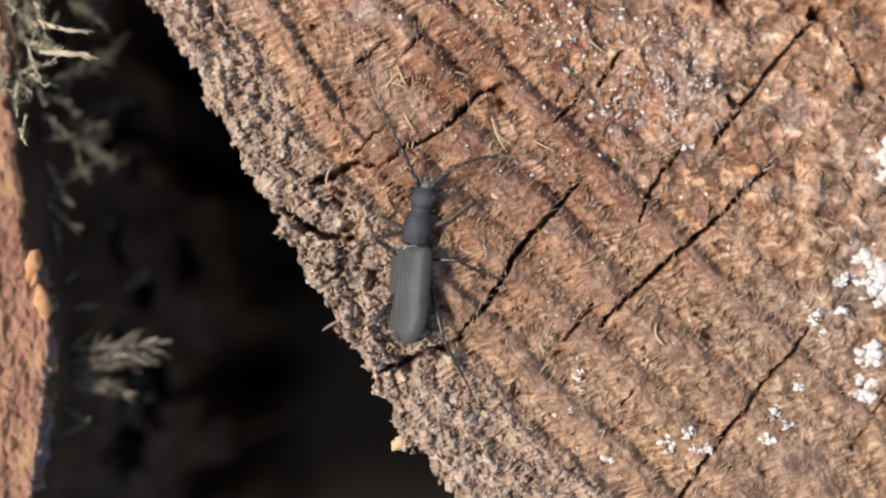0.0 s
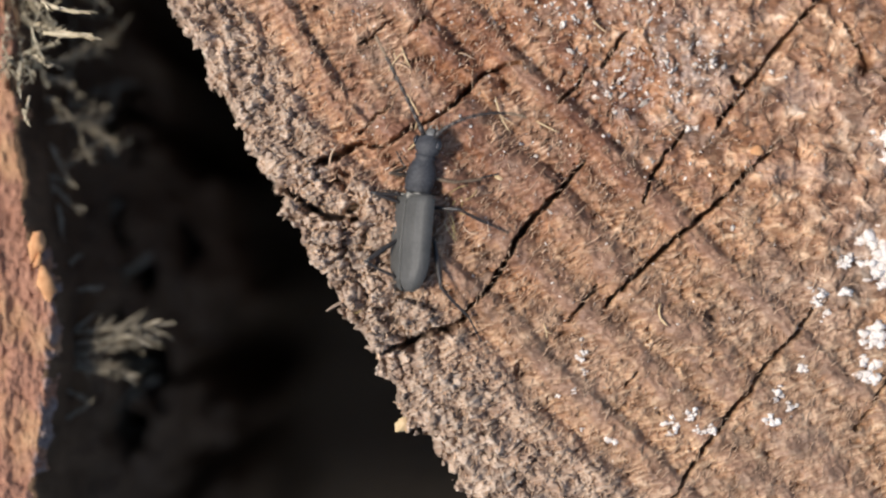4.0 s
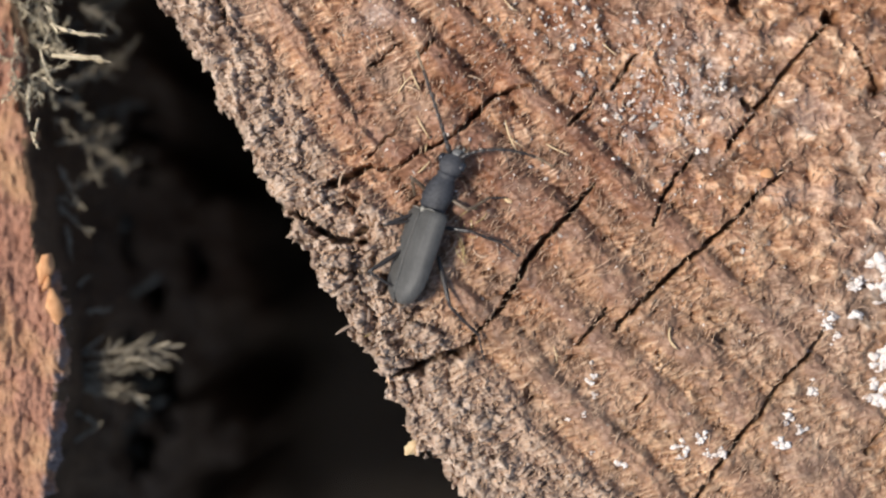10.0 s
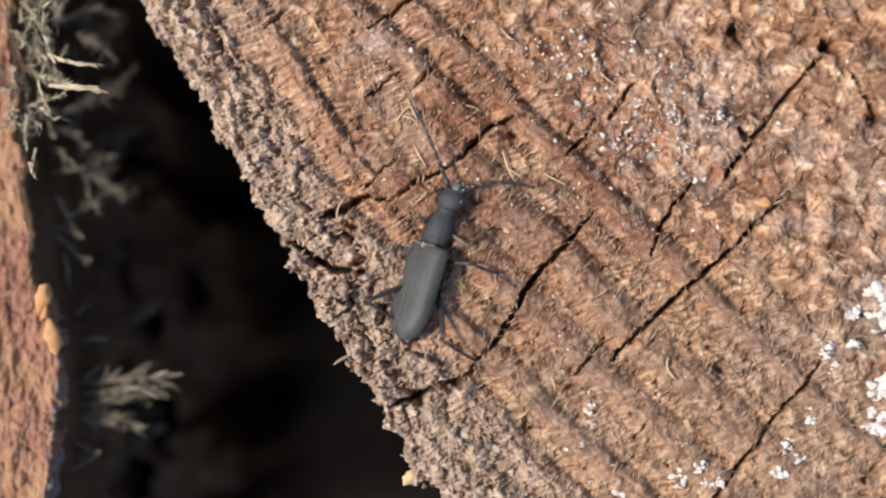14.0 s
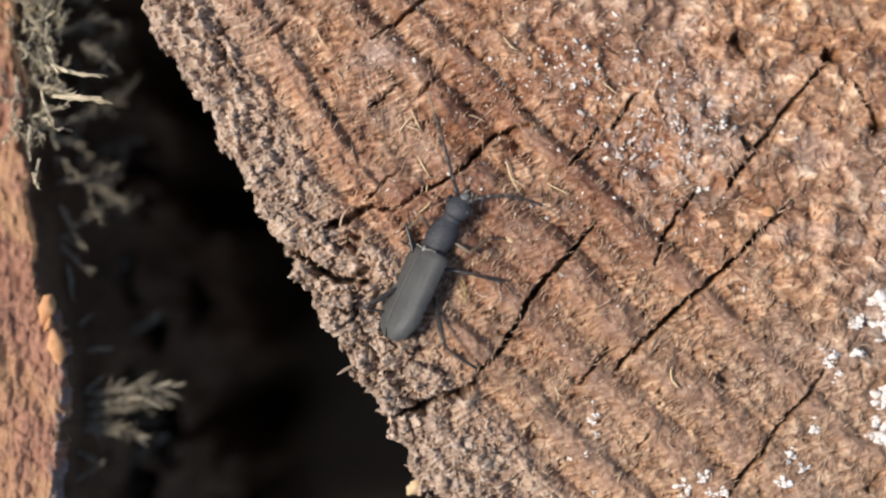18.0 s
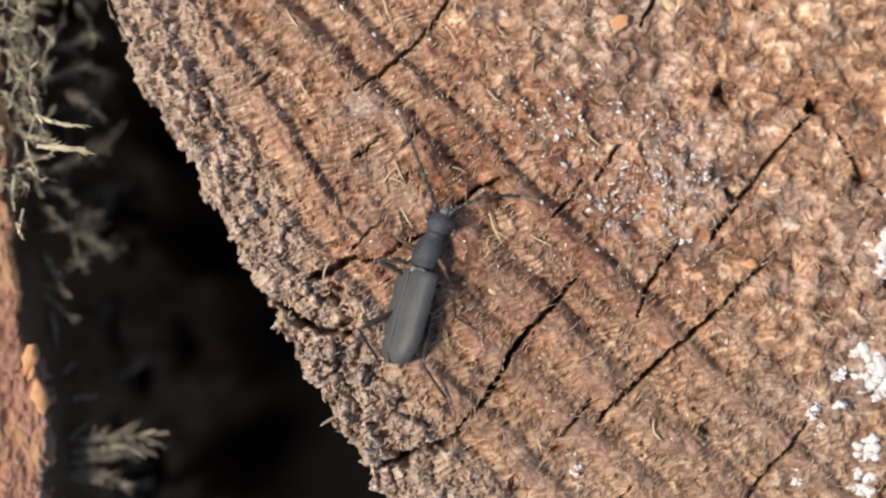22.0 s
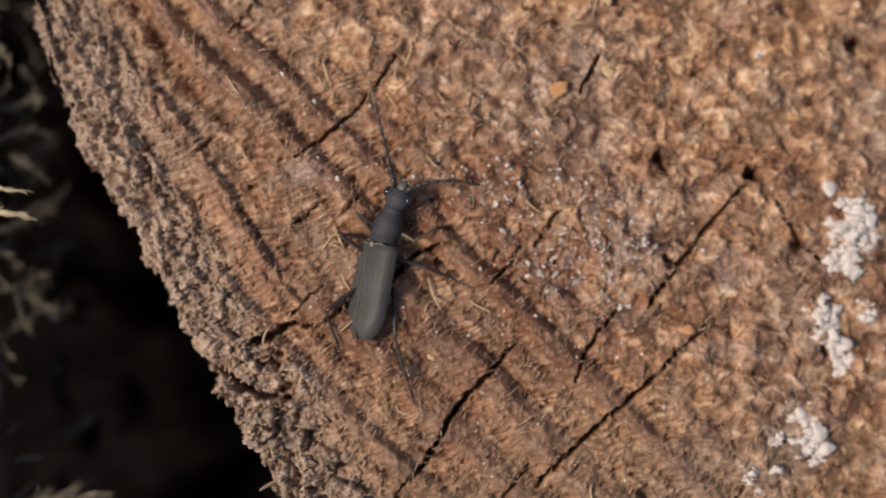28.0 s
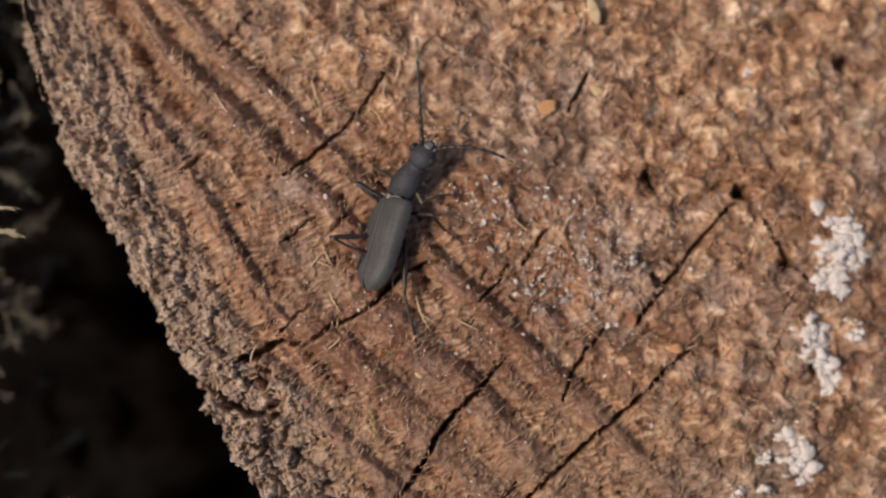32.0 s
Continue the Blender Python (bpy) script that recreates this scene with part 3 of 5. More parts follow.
def build_log():
    log = thing("log", 0, 0, 0, "weathered upright softwood log with a rough cracked cut face", "log")
    keep = INSIDE > -3
    part("cut_face", sheet("cut_face", gu, gv, HEIGHT, keep, WOOD, {"late": LATE, "crumb": CRUMBLE, "mould": MOULDY, "strand": STRAND_SHADE, "dark_tone": DARK_TONE, "bleach": BLEACH}), log, "brown sawn end grain with ridged rings and dark cracks")
    # the rest of the face, away from the beetle
    outline = np.array(log_outline())
    cu, cv = np.meshgrid(np.arange(-400, 8400, 40.0), np.arange(-6700, 2200, 40.0))
    inside = np.zeros(cu.shape, bool)
    for (ax, ay), (bx, by) in zip(outline, np.roll(outline, -1, 0)):
        cross = ((ay > cv) != (by > cv)) & (cu < (bx - ax) * (cv - ay) / (by - ay + 1e-9) + ax)
        inside ^= cross
    x, y = plan(cu, cv)
    core = (cu > U0 + 20) & (cu < U0 + STEP * NU - 20) & (cv > V0 + 20) & (cv < V0 + STEP * NV - 20)
    z = np.maximum(slant(np.clip(x, -40, 45), np.clip(y, -30, 36)), -3) + 0.4 * layers(cu / 160, cv / 160, 17, 2)
    z = np.where(core, -6, z)
    late = ease(field(across_rings(cu, cv) / 80, cu * 0, 19), 0, 0.4)
    part("outer_face", sheet("outer_face", cu, cv, z - 0.5, inside, WOOD, {"late": late, "crumb": late * 0, "mould": late * 0, "strand": late * 0 + 0.5, "dark_tone": late * 0, "bleach": late * 0 + 0.4}), log)
    # the side, undercut below the crumbling edge
    ring = []
    centre = outline.mean(0)
    fine = []
    for a, b in zip(outline, np.roll(outline, -1, 0)):
        k = max(1, int(np.hypot(*(b - a)) / 30))
        fine += [a + (b - a) * i / k for i in range(k)]
    fine = np.array(fine)
    inward = centre - fine
    inward /= np.linalg.norm(inward, axis=1)[:, None]
    depths = [-0.9, -3, -8, -20, -50, -120, -305]
    for k, z0 in enumerate(depths):
        inset = 14 + 26 * min(k, 2) + 22 * field(fine[:, 0] / 60, fine[:, 1] / 60 + k * 3.3, 27)
        p = fine + inward * inset[:, None]
        px, py = plan(p[:, 0], p[:, 1])
        ring.append(np.stack([px, py, np.full(len(px), float(z0))], -1))
    m = len(fine)
    idx = np.arange(len(depths) * m).reshape(len(depths), m)
    nxt = np.roll(idx, -1, 1)
    f = np.stack([idx[:-1], idx[1:], nxt[1:], nxt[:-1]], -1).reshape(-1, 4)
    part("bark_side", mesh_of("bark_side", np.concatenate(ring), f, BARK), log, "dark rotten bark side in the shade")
    return log


def build_crumbs(log):
    """Loose-looking grains that make up the crumbling edge: the largest as pieces, the rest as one mass."""
    rng = np.random.default_rng(5)
    shapes = [mesh_of("wood_crumb", *lump(rng, 1.0, 0.7, 0.5, 0.32), CRUMB, soft=False) for _ in range(14)]
    at = 0
    tries = rng.uniform(0, 1, (30000, 2))
    u = U0 + tries[:, 0] * STEP * (NU - 2)
    v = V0 + tries[:, 1] * STEP * (NV - 2)
    i, j = ((u - U0) / STEP).astype(int), ((v - V0) / STEP).astype(int)
    rim, crumb = INSIDE[j, i], CRUMBLE[j, i]
    for k in np.nonzero((rim > -2) & (rim < 24))[0]:
        if at >= 260:
            break
        size = rng.uniform(0.16, 0.42)
        x, y = plan(u[k], v[k])
        ob = part("wood_crumb", shapes[at % 14], log)
        ob.matrix_basis = pose(x * MM, y * MM, (HEIGHT[j[k], i[k]] - 0.05) * MM, rng.uniform(-40, 40), rng.uniform(-40, 40), rng.uniform(0, 360)) @ Matrix.Diagonal((size, size * rng.uniform(0.6, 1), size * 0.8, 1))
        at += 1
    mass = []
    chosen = np.nonzero((rim > 2) & (rng.uniform(0, 1, len(u)) < crumb * 0.6))[0][:1100]
    for k in chosen:
        vv, ff = lump(rng, 1, rng.uniform(0.18, 0.4), rng.uniform(0.15, 0.3), 0.35, ICO)
        turn, _ = np.linalg.qr(rng.normal(size=(3, 3)) + np.eye(3) * 0.8)
        vv = vv @ turn
        size = rng.gamma(3.5, 0.055) + 0.08
        x, y = plan(u[k], v[k])
        mass.append((vv * size + (x, y, HEIGHT[j[k], i[k]] + 0.02), ff))
    ob = part("crumbs", mesh_of("crumbs", *joined(mass), CRUMBS, soft=False), log, "pale crumbling wood grains")
    ob["kind"] = "stuff"


def build_fibres(log):
    """Short torn fibres that stand out of the sawn face."""
    rng = np.random.default_rng(9)
    kinds = []
    for k in range(16):
        a = rng.normal(0, 0.3)
        p = [(0, 0, -0.08)]
        for t in (0.25, 0.5, 0.75, 1.0):
            b = a * t * 2
            p.append((math.cos(b) * t, math.sin(b) * t, rng.uniform(0.15, 0.45) * t * (1.4 - 0.7 * t)))
        kinds.append(mesh_of("wood_fibre", *tube(p, (0.04, 0.05, 0.045, 0.03, 0.01), 5), FIBRE))
    made = 0
    while made < 170:
        u, v = rng.uniform(430, 1250), rng.uniform(-230, 860)
        j, i = int((v - V0) / STEP), int((u - U0) / STEP)
        if INSIDE[j, i] < 30 or rng.uniform() < 0.6 * LATE[j, i]:
            continue
        x, y = plan(u, v)
        size = rng.gamma(4, 0.13) + 0.25
        ob = part("wood_fibre", kinds[made % 16], log)
        ob.matrix_basis = pose(float(x) * MM, float(y) * MM, HEIGHT[j, i] * MM, 0, 0, 60 + rng.normal(0, 45) + (180 if rng.uniform() < 0.4 else 0)) @ Matrix.Diagonal((size, size, size, 1))
        made += 1
    count = 62000
    u = U0 + rng.uniform(0.01, 0.99, count) * STEP * NU
    v = V0 + rng.uniform(0.01, 0.99, count) * STEP * NV
    i, j = ((u - U0) / STEP).astype(int), ((v - V0) / STEP).astype(int)
    weight = (1 - 0.9 * LATE[j, i]) * (1 - 0.72 * ease(across_rings(u, v), 480, 640)) * (1 - 0.5 * CRUMBLE[j, i]) * (0.45 + 0.55 * ease(layers(u / 46, v / 46, 151, 3), -0.35, 0.25))
    facing = np.gradient(HEIGHT, axis=1)[j, i]
    weight = (weight + 0.7 * ease(facing, 0.03, 0.12)) * (HEIGHT[j, i] > slant(*plan(u, v)) - 0.7)
    ok = (INSIDE[j, i] > 8) & (rng.uniform(0, 1, count) < weight)
    u, v, i, j = u[ok], v[ok], i[ok], j[ok]
    n = len(u)
    knotty, crumbly = ease(across_rings(u, v), 480, 640), CRUMBLE[j, i]
    a = radians(60) + 0.75 * layers(u / 55, v / 55, 153, 2) + rng.normal(0, 1, n) * (0.2 + 0.7 * knotty + 0.45 * crumbly) + np.where(rng.uniform(0, 1, n) < 0.35, np.pi, 0)
    length = (rng.gamma(3.0, 0.12, n) + 0.15) * (1 - 0.25 * crumbly)
    width = rng.uniform(0.016, 0.042, n) * (1 + (0.3 + 0.6 * ease(v, 150, 450)) * crumbly + 0.45 * knotty)
    lift, bend = rng.uniform(0.0, 0.45, n) * (1 - 0.75 * np.maximum(knotty, crumbly)), rng.normal(0, 0.25, n)
    x, y = plan(u, v)
    z = HEIGHT[j, i]
    path = []
    for t in (0.0, 0.4, 0.75, 1.0):
        b = a + bend * t
        path.append(np.stack([x + np.cos(b) * length * t, y + np.sin(b) * length * t, z - 0.05 + lift * length * t * (1.3 - 0.5 * t)], -1))
    ob = part("fibres", mesh_of("fibres", *many_strands(np.stack(path, 1), width[:, None] * np.array((1, 1.1, 0.8, 0.2))), FIBRES), log, "torn tan wood fibres standing out of the face")
    ob["kind"] = "stuff"


# ---------------------------------------------------------------- the neighbouring log with moss
LEFT_EDGE = [(4, -420), (8, -200), (14, 0), (26, 150), (33, 260), (42, 350), (60, 458), (76, 525), (96, 575), (106, 622), (101, 700), (92, 780), (86, 860), (72, 945), (60, 1110)]


def build_left_log():
    log = thing("log", -32, 0, -2, "orange-brown neighbouring log with a mossy flaking edge", "log")
    log_at = Vector((-32, 0, -2))
    lu, lv = np.meshgrid(np.arange(-210, 126, 2.0), np.arange(-400, 1100, 2.0))
    edge, way, side = from_line(lu, lv, LEFT_EDGE)
    inside = edge * side + 4 * field(lu / 16, lv / 16, 121) + 3 * field(lu / 7, lv / 7, 122) + 7 * field(lu / 50, lv / 50, 123)
    h = -2.1 - 1.4 * (1 - ease(lv, 480, 560)) + 0.2 * layers(lu / 14, lv / 30, 124, 4, 0.55) + 0.5 * layers(lu / 60, lv / 60, 125, 2)
    d1, d2, own, facet = cells(lu / 26, lv / 34, 126)
    h = h + 0.14 * (own - 0.5) + 0.18 * facet + 0.1 * ease(d2 - d1, 0, 0.3)
    h = h - 1.5 * (1 - ease(inside, -2, 18)) ** 2
    rim = (1 - ease(inside, 6, 26)) * ease(layers(lu / 25, lv / 40, 127, 3), -0.3, 0.2) * ease(lv, 420, 600)
    me = sheet("log_face", lu, lv, h, inside > -3, LEFT_WOOD, {"rim": rim})
    me.transform(Matrix.Translation(-log_at * MM))
    part("log_face", me, log)
    # the bark side slopes away under the broken edge of the other log
    bu, bv = np.meshgrid(np.arange(-30, 940, 5.0), np.arange(-560, 1300, 5.0))
    edge, way, side = from_line(bu, bv, LEFT_EDGE)
    out = -edge * side
    bark = -2.9 - 5 * ease(out, -12, 40) - 0.068 * np.maximum(out, 0) + 1.6 * layers(bu / 70, bv / 90, 141, 3, 0.5) + 0.6 * layers(bu / 22, bv / 30, 142, 2)
    bark = bark - 70 * ease(layers(bu / 120, bv / 170, 143, 3, 0.5) + 0.0045 * (out - 190), 0.02, 0.10)
    bark = np.maximum(bark, -285)
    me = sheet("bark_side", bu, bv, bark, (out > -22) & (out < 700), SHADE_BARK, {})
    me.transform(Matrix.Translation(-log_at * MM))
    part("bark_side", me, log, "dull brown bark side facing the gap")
    line = np.array(LEFT_EDGE, float)
    fine = np.concatenate([np.linspace(a, b, 6, endpoint=False) for a, b in zip(line[:-1], line[1:])])
    fine = np.concatenate([fine, [(60, 1110), (-600, 2100), (-2600, 2300), (-3600, 400), (-2600, -1900), (-600, -1700)]])
    rings = []
    depths = [-3.6, -9, -20, -45, -305]
    for k, z0 in enumerate(depths):
        px, py = plan(fine[:, 0] - 14, fine[:, 1])
        rings.append(np.stack([px, py, np.full(len(px), float(z0))], -1))
    m = len(fine)
    idx = np.arange(len(depths) * m).reshape(len(depths), m)
    nxt = np.roll(idx, -1, 1)
    f = np.stack([idx[:-1], nxt[:-1], nxt[1:], idx[1:]], -1).reshape(-1, 4)
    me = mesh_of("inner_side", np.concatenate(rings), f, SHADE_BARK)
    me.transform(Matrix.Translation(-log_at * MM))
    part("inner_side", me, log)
    # the face out of the beetle's neighbourhood
    fan = rings[0][-7:]
    fan = np.concatenate([fan, rings[0][:1]]) + (0, 0, 1.2)
    px, py = plan(-200, 350)
    verts = np.concatenate([fan, [(float(px), float(py), -2.8)], [(float(px), float(plan(0, -395)[1]), -2.8)], [(float(px), float(plan(0, 1095)[1]), -2.8)]])
    n = len(fan)
    faces = [(n, k, k + 1) for k in range(1, n - 2)] + [(n, 0, n + 2), (n, n + 1, n - 1)] + [(n, n + 2, 1), (n, n - 2, n + 1)]
    me = mesh_of("outer_face", verts, faces, LEFT_WOOD, soft=False)
    me.transform(Matrix.Translation(-log_at * MM))
    part("outer_face", me, log)
    rng = np.random.default_rng(12)
    for u, v, sx, sy, turn in ((76, 518, 1.0, 0.5, 72), (96, 592, 1.05, 0.6, 100), (80, 548, 0.5, 0.35, 60)):
        x, y = plan(u, v)
        vv, ff = lump(rng, sx * 1.1, sy, 0.42, 0.34, ICO2)
        ob = part("wood_flake", mesh_of("wood_flake", vv, ff, CHIP, soft=False), log, "pale orange flake of wood")
        ob.matrix_basis = pose((float(x) + 31.6) * MM, float(y) * MM, 0.25 * MM, 10, -12, turn)
    return log


def blade(at, way, up, length, width, curl):
    """A narrow curled moss blade: a folded tapering strip."""
    p, d = np.asarray(at, float), way / np.linalg.norm(way)
    side = np.cross(d, up)
    side = side / (np.linalg.norm(side) + 1e-9)
    v, f = [], []
    for k, w in enumerate((0.35, 0.9, 1.0, 0.8, 0.5, 0.04)):
        turn = curl * (0.4 + 0.25 * k)
        lift = np.cross(side, d)
        v += [p - side * width * w + lift * width * 0.5 * w, p - lift * width * 0.25 * w, p + side * width * w + lift * width * 0.5 * w]
        if k:
            b = 3 * k
            f += [(b - 3, b - 2, b + 1, b), (b - 2, b - 1, b + 2, b + 1)]
        d = d * math.cos(turn) + lift * math.sin(turn)
        p = p + d * length / 5
    return np.array(v), np.array([t for q in f for t in ((q[0], q[1], q[2]), (q[0], q[2], q[3]))])


def moss_shoot(rng, u, v, z, heading, length, leafy, dim=False, width=0.13, spread=0.35, curl=0.25, rise=0.12, bow=None):
    """A moss shoot from a place on the log's side: a bowed stem, clad in narrow curled leaves that lie along it."""
    x, y = (float(k) for k in plan(u, v))
    ob = thing("moss_shoot", x, y, z, "moss shoot deep in the gap, its colour darkened for shade" if dim else "dry straw-coloured moss shoot on the log's edge", "moss", "moss on the neighbouring log")
    a = radians(heading)
    ahead = np.array((math.cos(a), math.sin(a), rise))
    across = np.array((-math.sin(a), math.cos(a), 0.0))
    bow = rng.normal(0, 0.3) if bow is None else bow
    sag = rng.normal(0, 0.15)

    def at(t):
        return ahead * length * t + across * bow * length * t * t + np.array((0, 0, sag * length * t * t))
    # dim shoots take the moss colour that has shade painted in
    mat = MOSS_SHADED if dim else MOSS
    part("stem", mesh_of("stem", *tube([at(t) for t in (0, 0.25, 0.5, 0.75, 0.95)], width * np.array((0.9, 0.8, 0.7, 0.5, 0.2)), 5), mat), ob)
    blades = []
    for k in range(leafy):
        t = (k + rng.uniform(0, 1)) / leafy * 0.9
        way = (at(t + 0.05) - at(t)) / (0.05 * length) + across * rng.normal(0, spread) + np.array((0, 0, rng.normal(0, spread)))
        up = np.array((rng.normal(0, 0.4), rng.normal(0, 0.4), 1.0)) + across * rng.normal(0, 1.2)
        blades.append(blade(at(t), way, up, length * rng.uniform(0.22, 0.4), width * rng.uniform(0.6, 1.25), rng.normal(0, curl)))
    leaves = part("leaves", mesh_of("leaves", *joined(blades), mat), ob)
    leaves["kind"] = "stuff"


def build_moss():
    rng = np.random.default_rng(21)
    # the two long curled shoots and the small bright ones at the rim
    for u, v, z, heading, length, leafy, width, bow in ((82, 84, -0.8, -30, 3.9, 12, 0.15, 0.34), (84, 140, -0.9, -2, 4.2, 14, 0.17, -0.10), (60, 252, -0.9, -110, 1.4, 8, 0.13, 0.2), (48, 276, -0.9, -80, 1.4, 8, 0.14, 0.25),
                                                        (62, 130, -1.2, -80, 2.6, 12, 0.12, 0.2), (72, 50, -1.2, -60, 2.6, 12, 0.12, -0.2), (40, 190, -1.4, -95, 2.4, 12, 0.11, 0.1)):
        moss_shoot(rng, u, v, z, heading, length, leafy, width=width, spread=0.13, curl=0.14, bow=bow)
    # the tangled mat on the log's shoulder
    for k in range(190):
        v = rng.uniform(-330, 205)
        wide = 84 - 0.16 * max(0, v - 60)
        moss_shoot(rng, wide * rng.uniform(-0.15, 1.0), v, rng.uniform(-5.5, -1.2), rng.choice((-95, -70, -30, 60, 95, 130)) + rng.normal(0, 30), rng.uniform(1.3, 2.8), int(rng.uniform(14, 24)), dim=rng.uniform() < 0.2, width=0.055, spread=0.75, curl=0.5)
    for k in range(34):
        v = rng.uniform(-320, 380)
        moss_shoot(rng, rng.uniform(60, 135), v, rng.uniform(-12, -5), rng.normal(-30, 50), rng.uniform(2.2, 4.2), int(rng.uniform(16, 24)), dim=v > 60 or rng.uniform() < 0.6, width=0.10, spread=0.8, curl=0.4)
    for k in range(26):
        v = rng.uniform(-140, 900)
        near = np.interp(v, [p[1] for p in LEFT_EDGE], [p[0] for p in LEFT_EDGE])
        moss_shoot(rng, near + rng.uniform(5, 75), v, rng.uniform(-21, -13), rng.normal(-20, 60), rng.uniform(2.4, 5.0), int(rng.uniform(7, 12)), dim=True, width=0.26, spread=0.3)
    # shoots in the shade-darkened colour further down the side, arching up over the gap
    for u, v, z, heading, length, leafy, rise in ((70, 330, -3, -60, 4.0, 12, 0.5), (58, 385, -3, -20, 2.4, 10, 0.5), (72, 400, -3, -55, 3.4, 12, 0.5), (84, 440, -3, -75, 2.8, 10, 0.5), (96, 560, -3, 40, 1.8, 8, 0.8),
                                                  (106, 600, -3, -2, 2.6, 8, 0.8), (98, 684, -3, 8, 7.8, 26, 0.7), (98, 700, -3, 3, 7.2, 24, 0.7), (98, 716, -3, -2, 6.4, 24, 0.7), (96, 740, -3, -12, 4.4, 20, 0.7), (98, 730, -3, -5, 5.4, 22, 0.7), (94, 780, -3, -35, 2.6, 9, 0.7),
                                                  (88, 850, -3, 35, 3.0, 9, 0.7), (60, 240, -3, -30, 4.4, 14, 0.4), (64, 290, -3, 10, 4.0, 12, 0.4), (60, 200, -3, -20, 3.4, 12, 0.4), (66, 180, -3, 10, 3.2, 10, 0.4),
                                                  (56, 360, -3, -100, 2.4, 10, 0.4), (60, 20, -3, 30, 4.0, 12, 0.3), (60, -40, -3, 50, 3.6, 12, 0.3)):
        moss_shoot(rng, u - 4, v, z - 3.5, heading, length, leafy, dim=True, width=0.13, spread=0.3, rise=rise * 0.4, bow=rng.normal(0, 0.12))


# ---------------------------------------------------------------- loose bits on the face
def splinter(rng, u, v, heading, length, bend, width=0.05, label="thin pale curled wood splinter on the cut face", material=None, lift=0.2, twig=None):
    x, y = (float(k) for k in plan(u, v))
    z = level(u, v, 4)
    ob = thing("splinter", x, y, z, label, "splinter", "splinters on the cut face")
    pts, a, p = [], radians(heading), np.array((0.0, 0.0, 0.22))
    for k in range(7):
        pts.append(p.copy())
        step = length / 6
        p = p + (math.cos(a) * step, math.sin(a) * step, lift * step * math.cos(k * 0.6))
        a += radians(bend) / 6
    part("strand", mesh_of("strand", *tube(pts, 1.2 * width * np.array((0.6, 1, 1.1, 1.1, 1, 0.8, 0.35)), 6), material or SPLINTER), ob)
    if twig:
        at = np.array(pts[3])
        b = radians(heading + twig)
        q = [at + (math.cos(b) * length * t, math.sin(b) * length * t, 0.05 * t) for t in (0, 0.15, 0.3, 0.42)]
        part("side_strand", mesh_of("side_strand", *tube(q, (width * 0.8, width * 0.8, width * 0.6, width * 0.3), 5), material or SPLINTER), ob)


def build_bits():
    rng = np.random.default_rng(31)
    for u, v, heading, length, bend, width, twig in ((889, 258, -80, 2.9, 30, 0.055, 45), (1178, 622, -110, 2.0, 95, 0.06, 60), (1044, 372, -62, 1.6, 10, 0.045, None), (722, 168, -70, 2.2, 15, 0.05, -60),
                                                     (700, 212, 60, 1.9, -20, 0.045, 40), (733, 252, -62, 1.9, 5, 0.05, None), (750, 300, -95, 1.4, -30, 0.05, None), (735, 352, 35, 1.3, 20, 0.05, None),
                                                     (556, 28, -75, 1.3, 30, 0.04, None), (700, -130, -80, 2.4, 20, 0.05, None), (690, -100, -60, 1.4, 30, 0.04, 50), (1062, 120, -50, 1.5, 20, 0.04, None),
                                                     (885, 40, -60, 1.6, 40, 0.04, None), (805, 50, -75, 1.7, 10, 0.04, None), (972, 655, -70, 1.3, -20, 0.04, 40), (530, -100, -60, 2.4, 15, 0.045, None),
                                                     (845, -120, 60, 2.2, 40, 0.05, None), (830, -40, 110, 1.8, 30, 0.045, None), (1120, -190, 20, 2.6, -30, 0.05, None), (960, 300, -30, 2.0, 10, 0.045, None)):
        splinter(rng, u, v, heading, length, bend, width, twig=twig)
    for u, v, heading, length, bend in ((800, 440, 30, 2.0, 60), (806, 470, -75, 1.6, 30), (800, 455, -50, 1.9, -40), (812, 450, 60, 1.3, -60), (835, 440, 20, 1.2, 50), (815, 480, -95, 1.4, 20), (808, 430, 45, 1.6, -50), (822, 462, -20, 1.5, 70), (798, 478, -70, 1.8, 40), (828, 452, 75, 1.2, 60), (640, 640, 20, 0.9, 40)):
        splinter(rng, u, v, heading, length, bend, 0.021, "yellowish dry moss thread caught in the wood", YELLOW, 0.25)
    splinter(rng, 172, -268, -52, 4.6, -14, 0.07, "pale dry moss strand lying along the broken edge", MOSS, 0.05)
    splinter(rng, 622, 618, 202, 1.5, 18, 0.10, "blunt tan splinter jutting from the broken edge", CRUMB, 0.05)

    def chip(u, v, sx, sy, sz, turn, label, material, category="chip", shape=ICO2, rough=0.15):
        x, y = (float(k) for k in plan(u, v))
        vv, ff = lump(rng, sx, sy, sz, rough, shape)
        ob = new("wood_chip", mesh_of("wood_chip", vv, ff, material))
        ob.matrix_world = pose(x * MM, y * MM, (level(u, v, 3) + sz * 0.5) * MM, rng.uniform(-12, 12), rng.uniform(-12, 12), turn)
        tagged(ob, label, category, "chips on the cut face")
    chip(894, 400, 0.36, 0.17, 0.13, -30, "small cream chip beside the beetle's front foot", SPLINTER, "chip", ICO3, 0.08)
    chip(1206, -254, 0.40, 1.05, 0.16, 20, "bright cream wood chip lying on the cut face", SPLINTER, "chip", ICO3, 0.1)
    chip(1213, -108, 0.62, 0.38, 0.2, -40, "pale tan wood chip by a crack", SPLINTER, "chip", ICO3, 0.12)
    chip(1122, -78, 0.75, 0.5, 0.22, 20, "pale orange wood chip by a crack", CHIP, "chip", ICO3, 0.15)
    chip(638, 452, 0.55, 0.2, 0.22, 8, "pale flat grain in a hollow of the edge", SPLINTER, "chip", ICO3, 0.1)
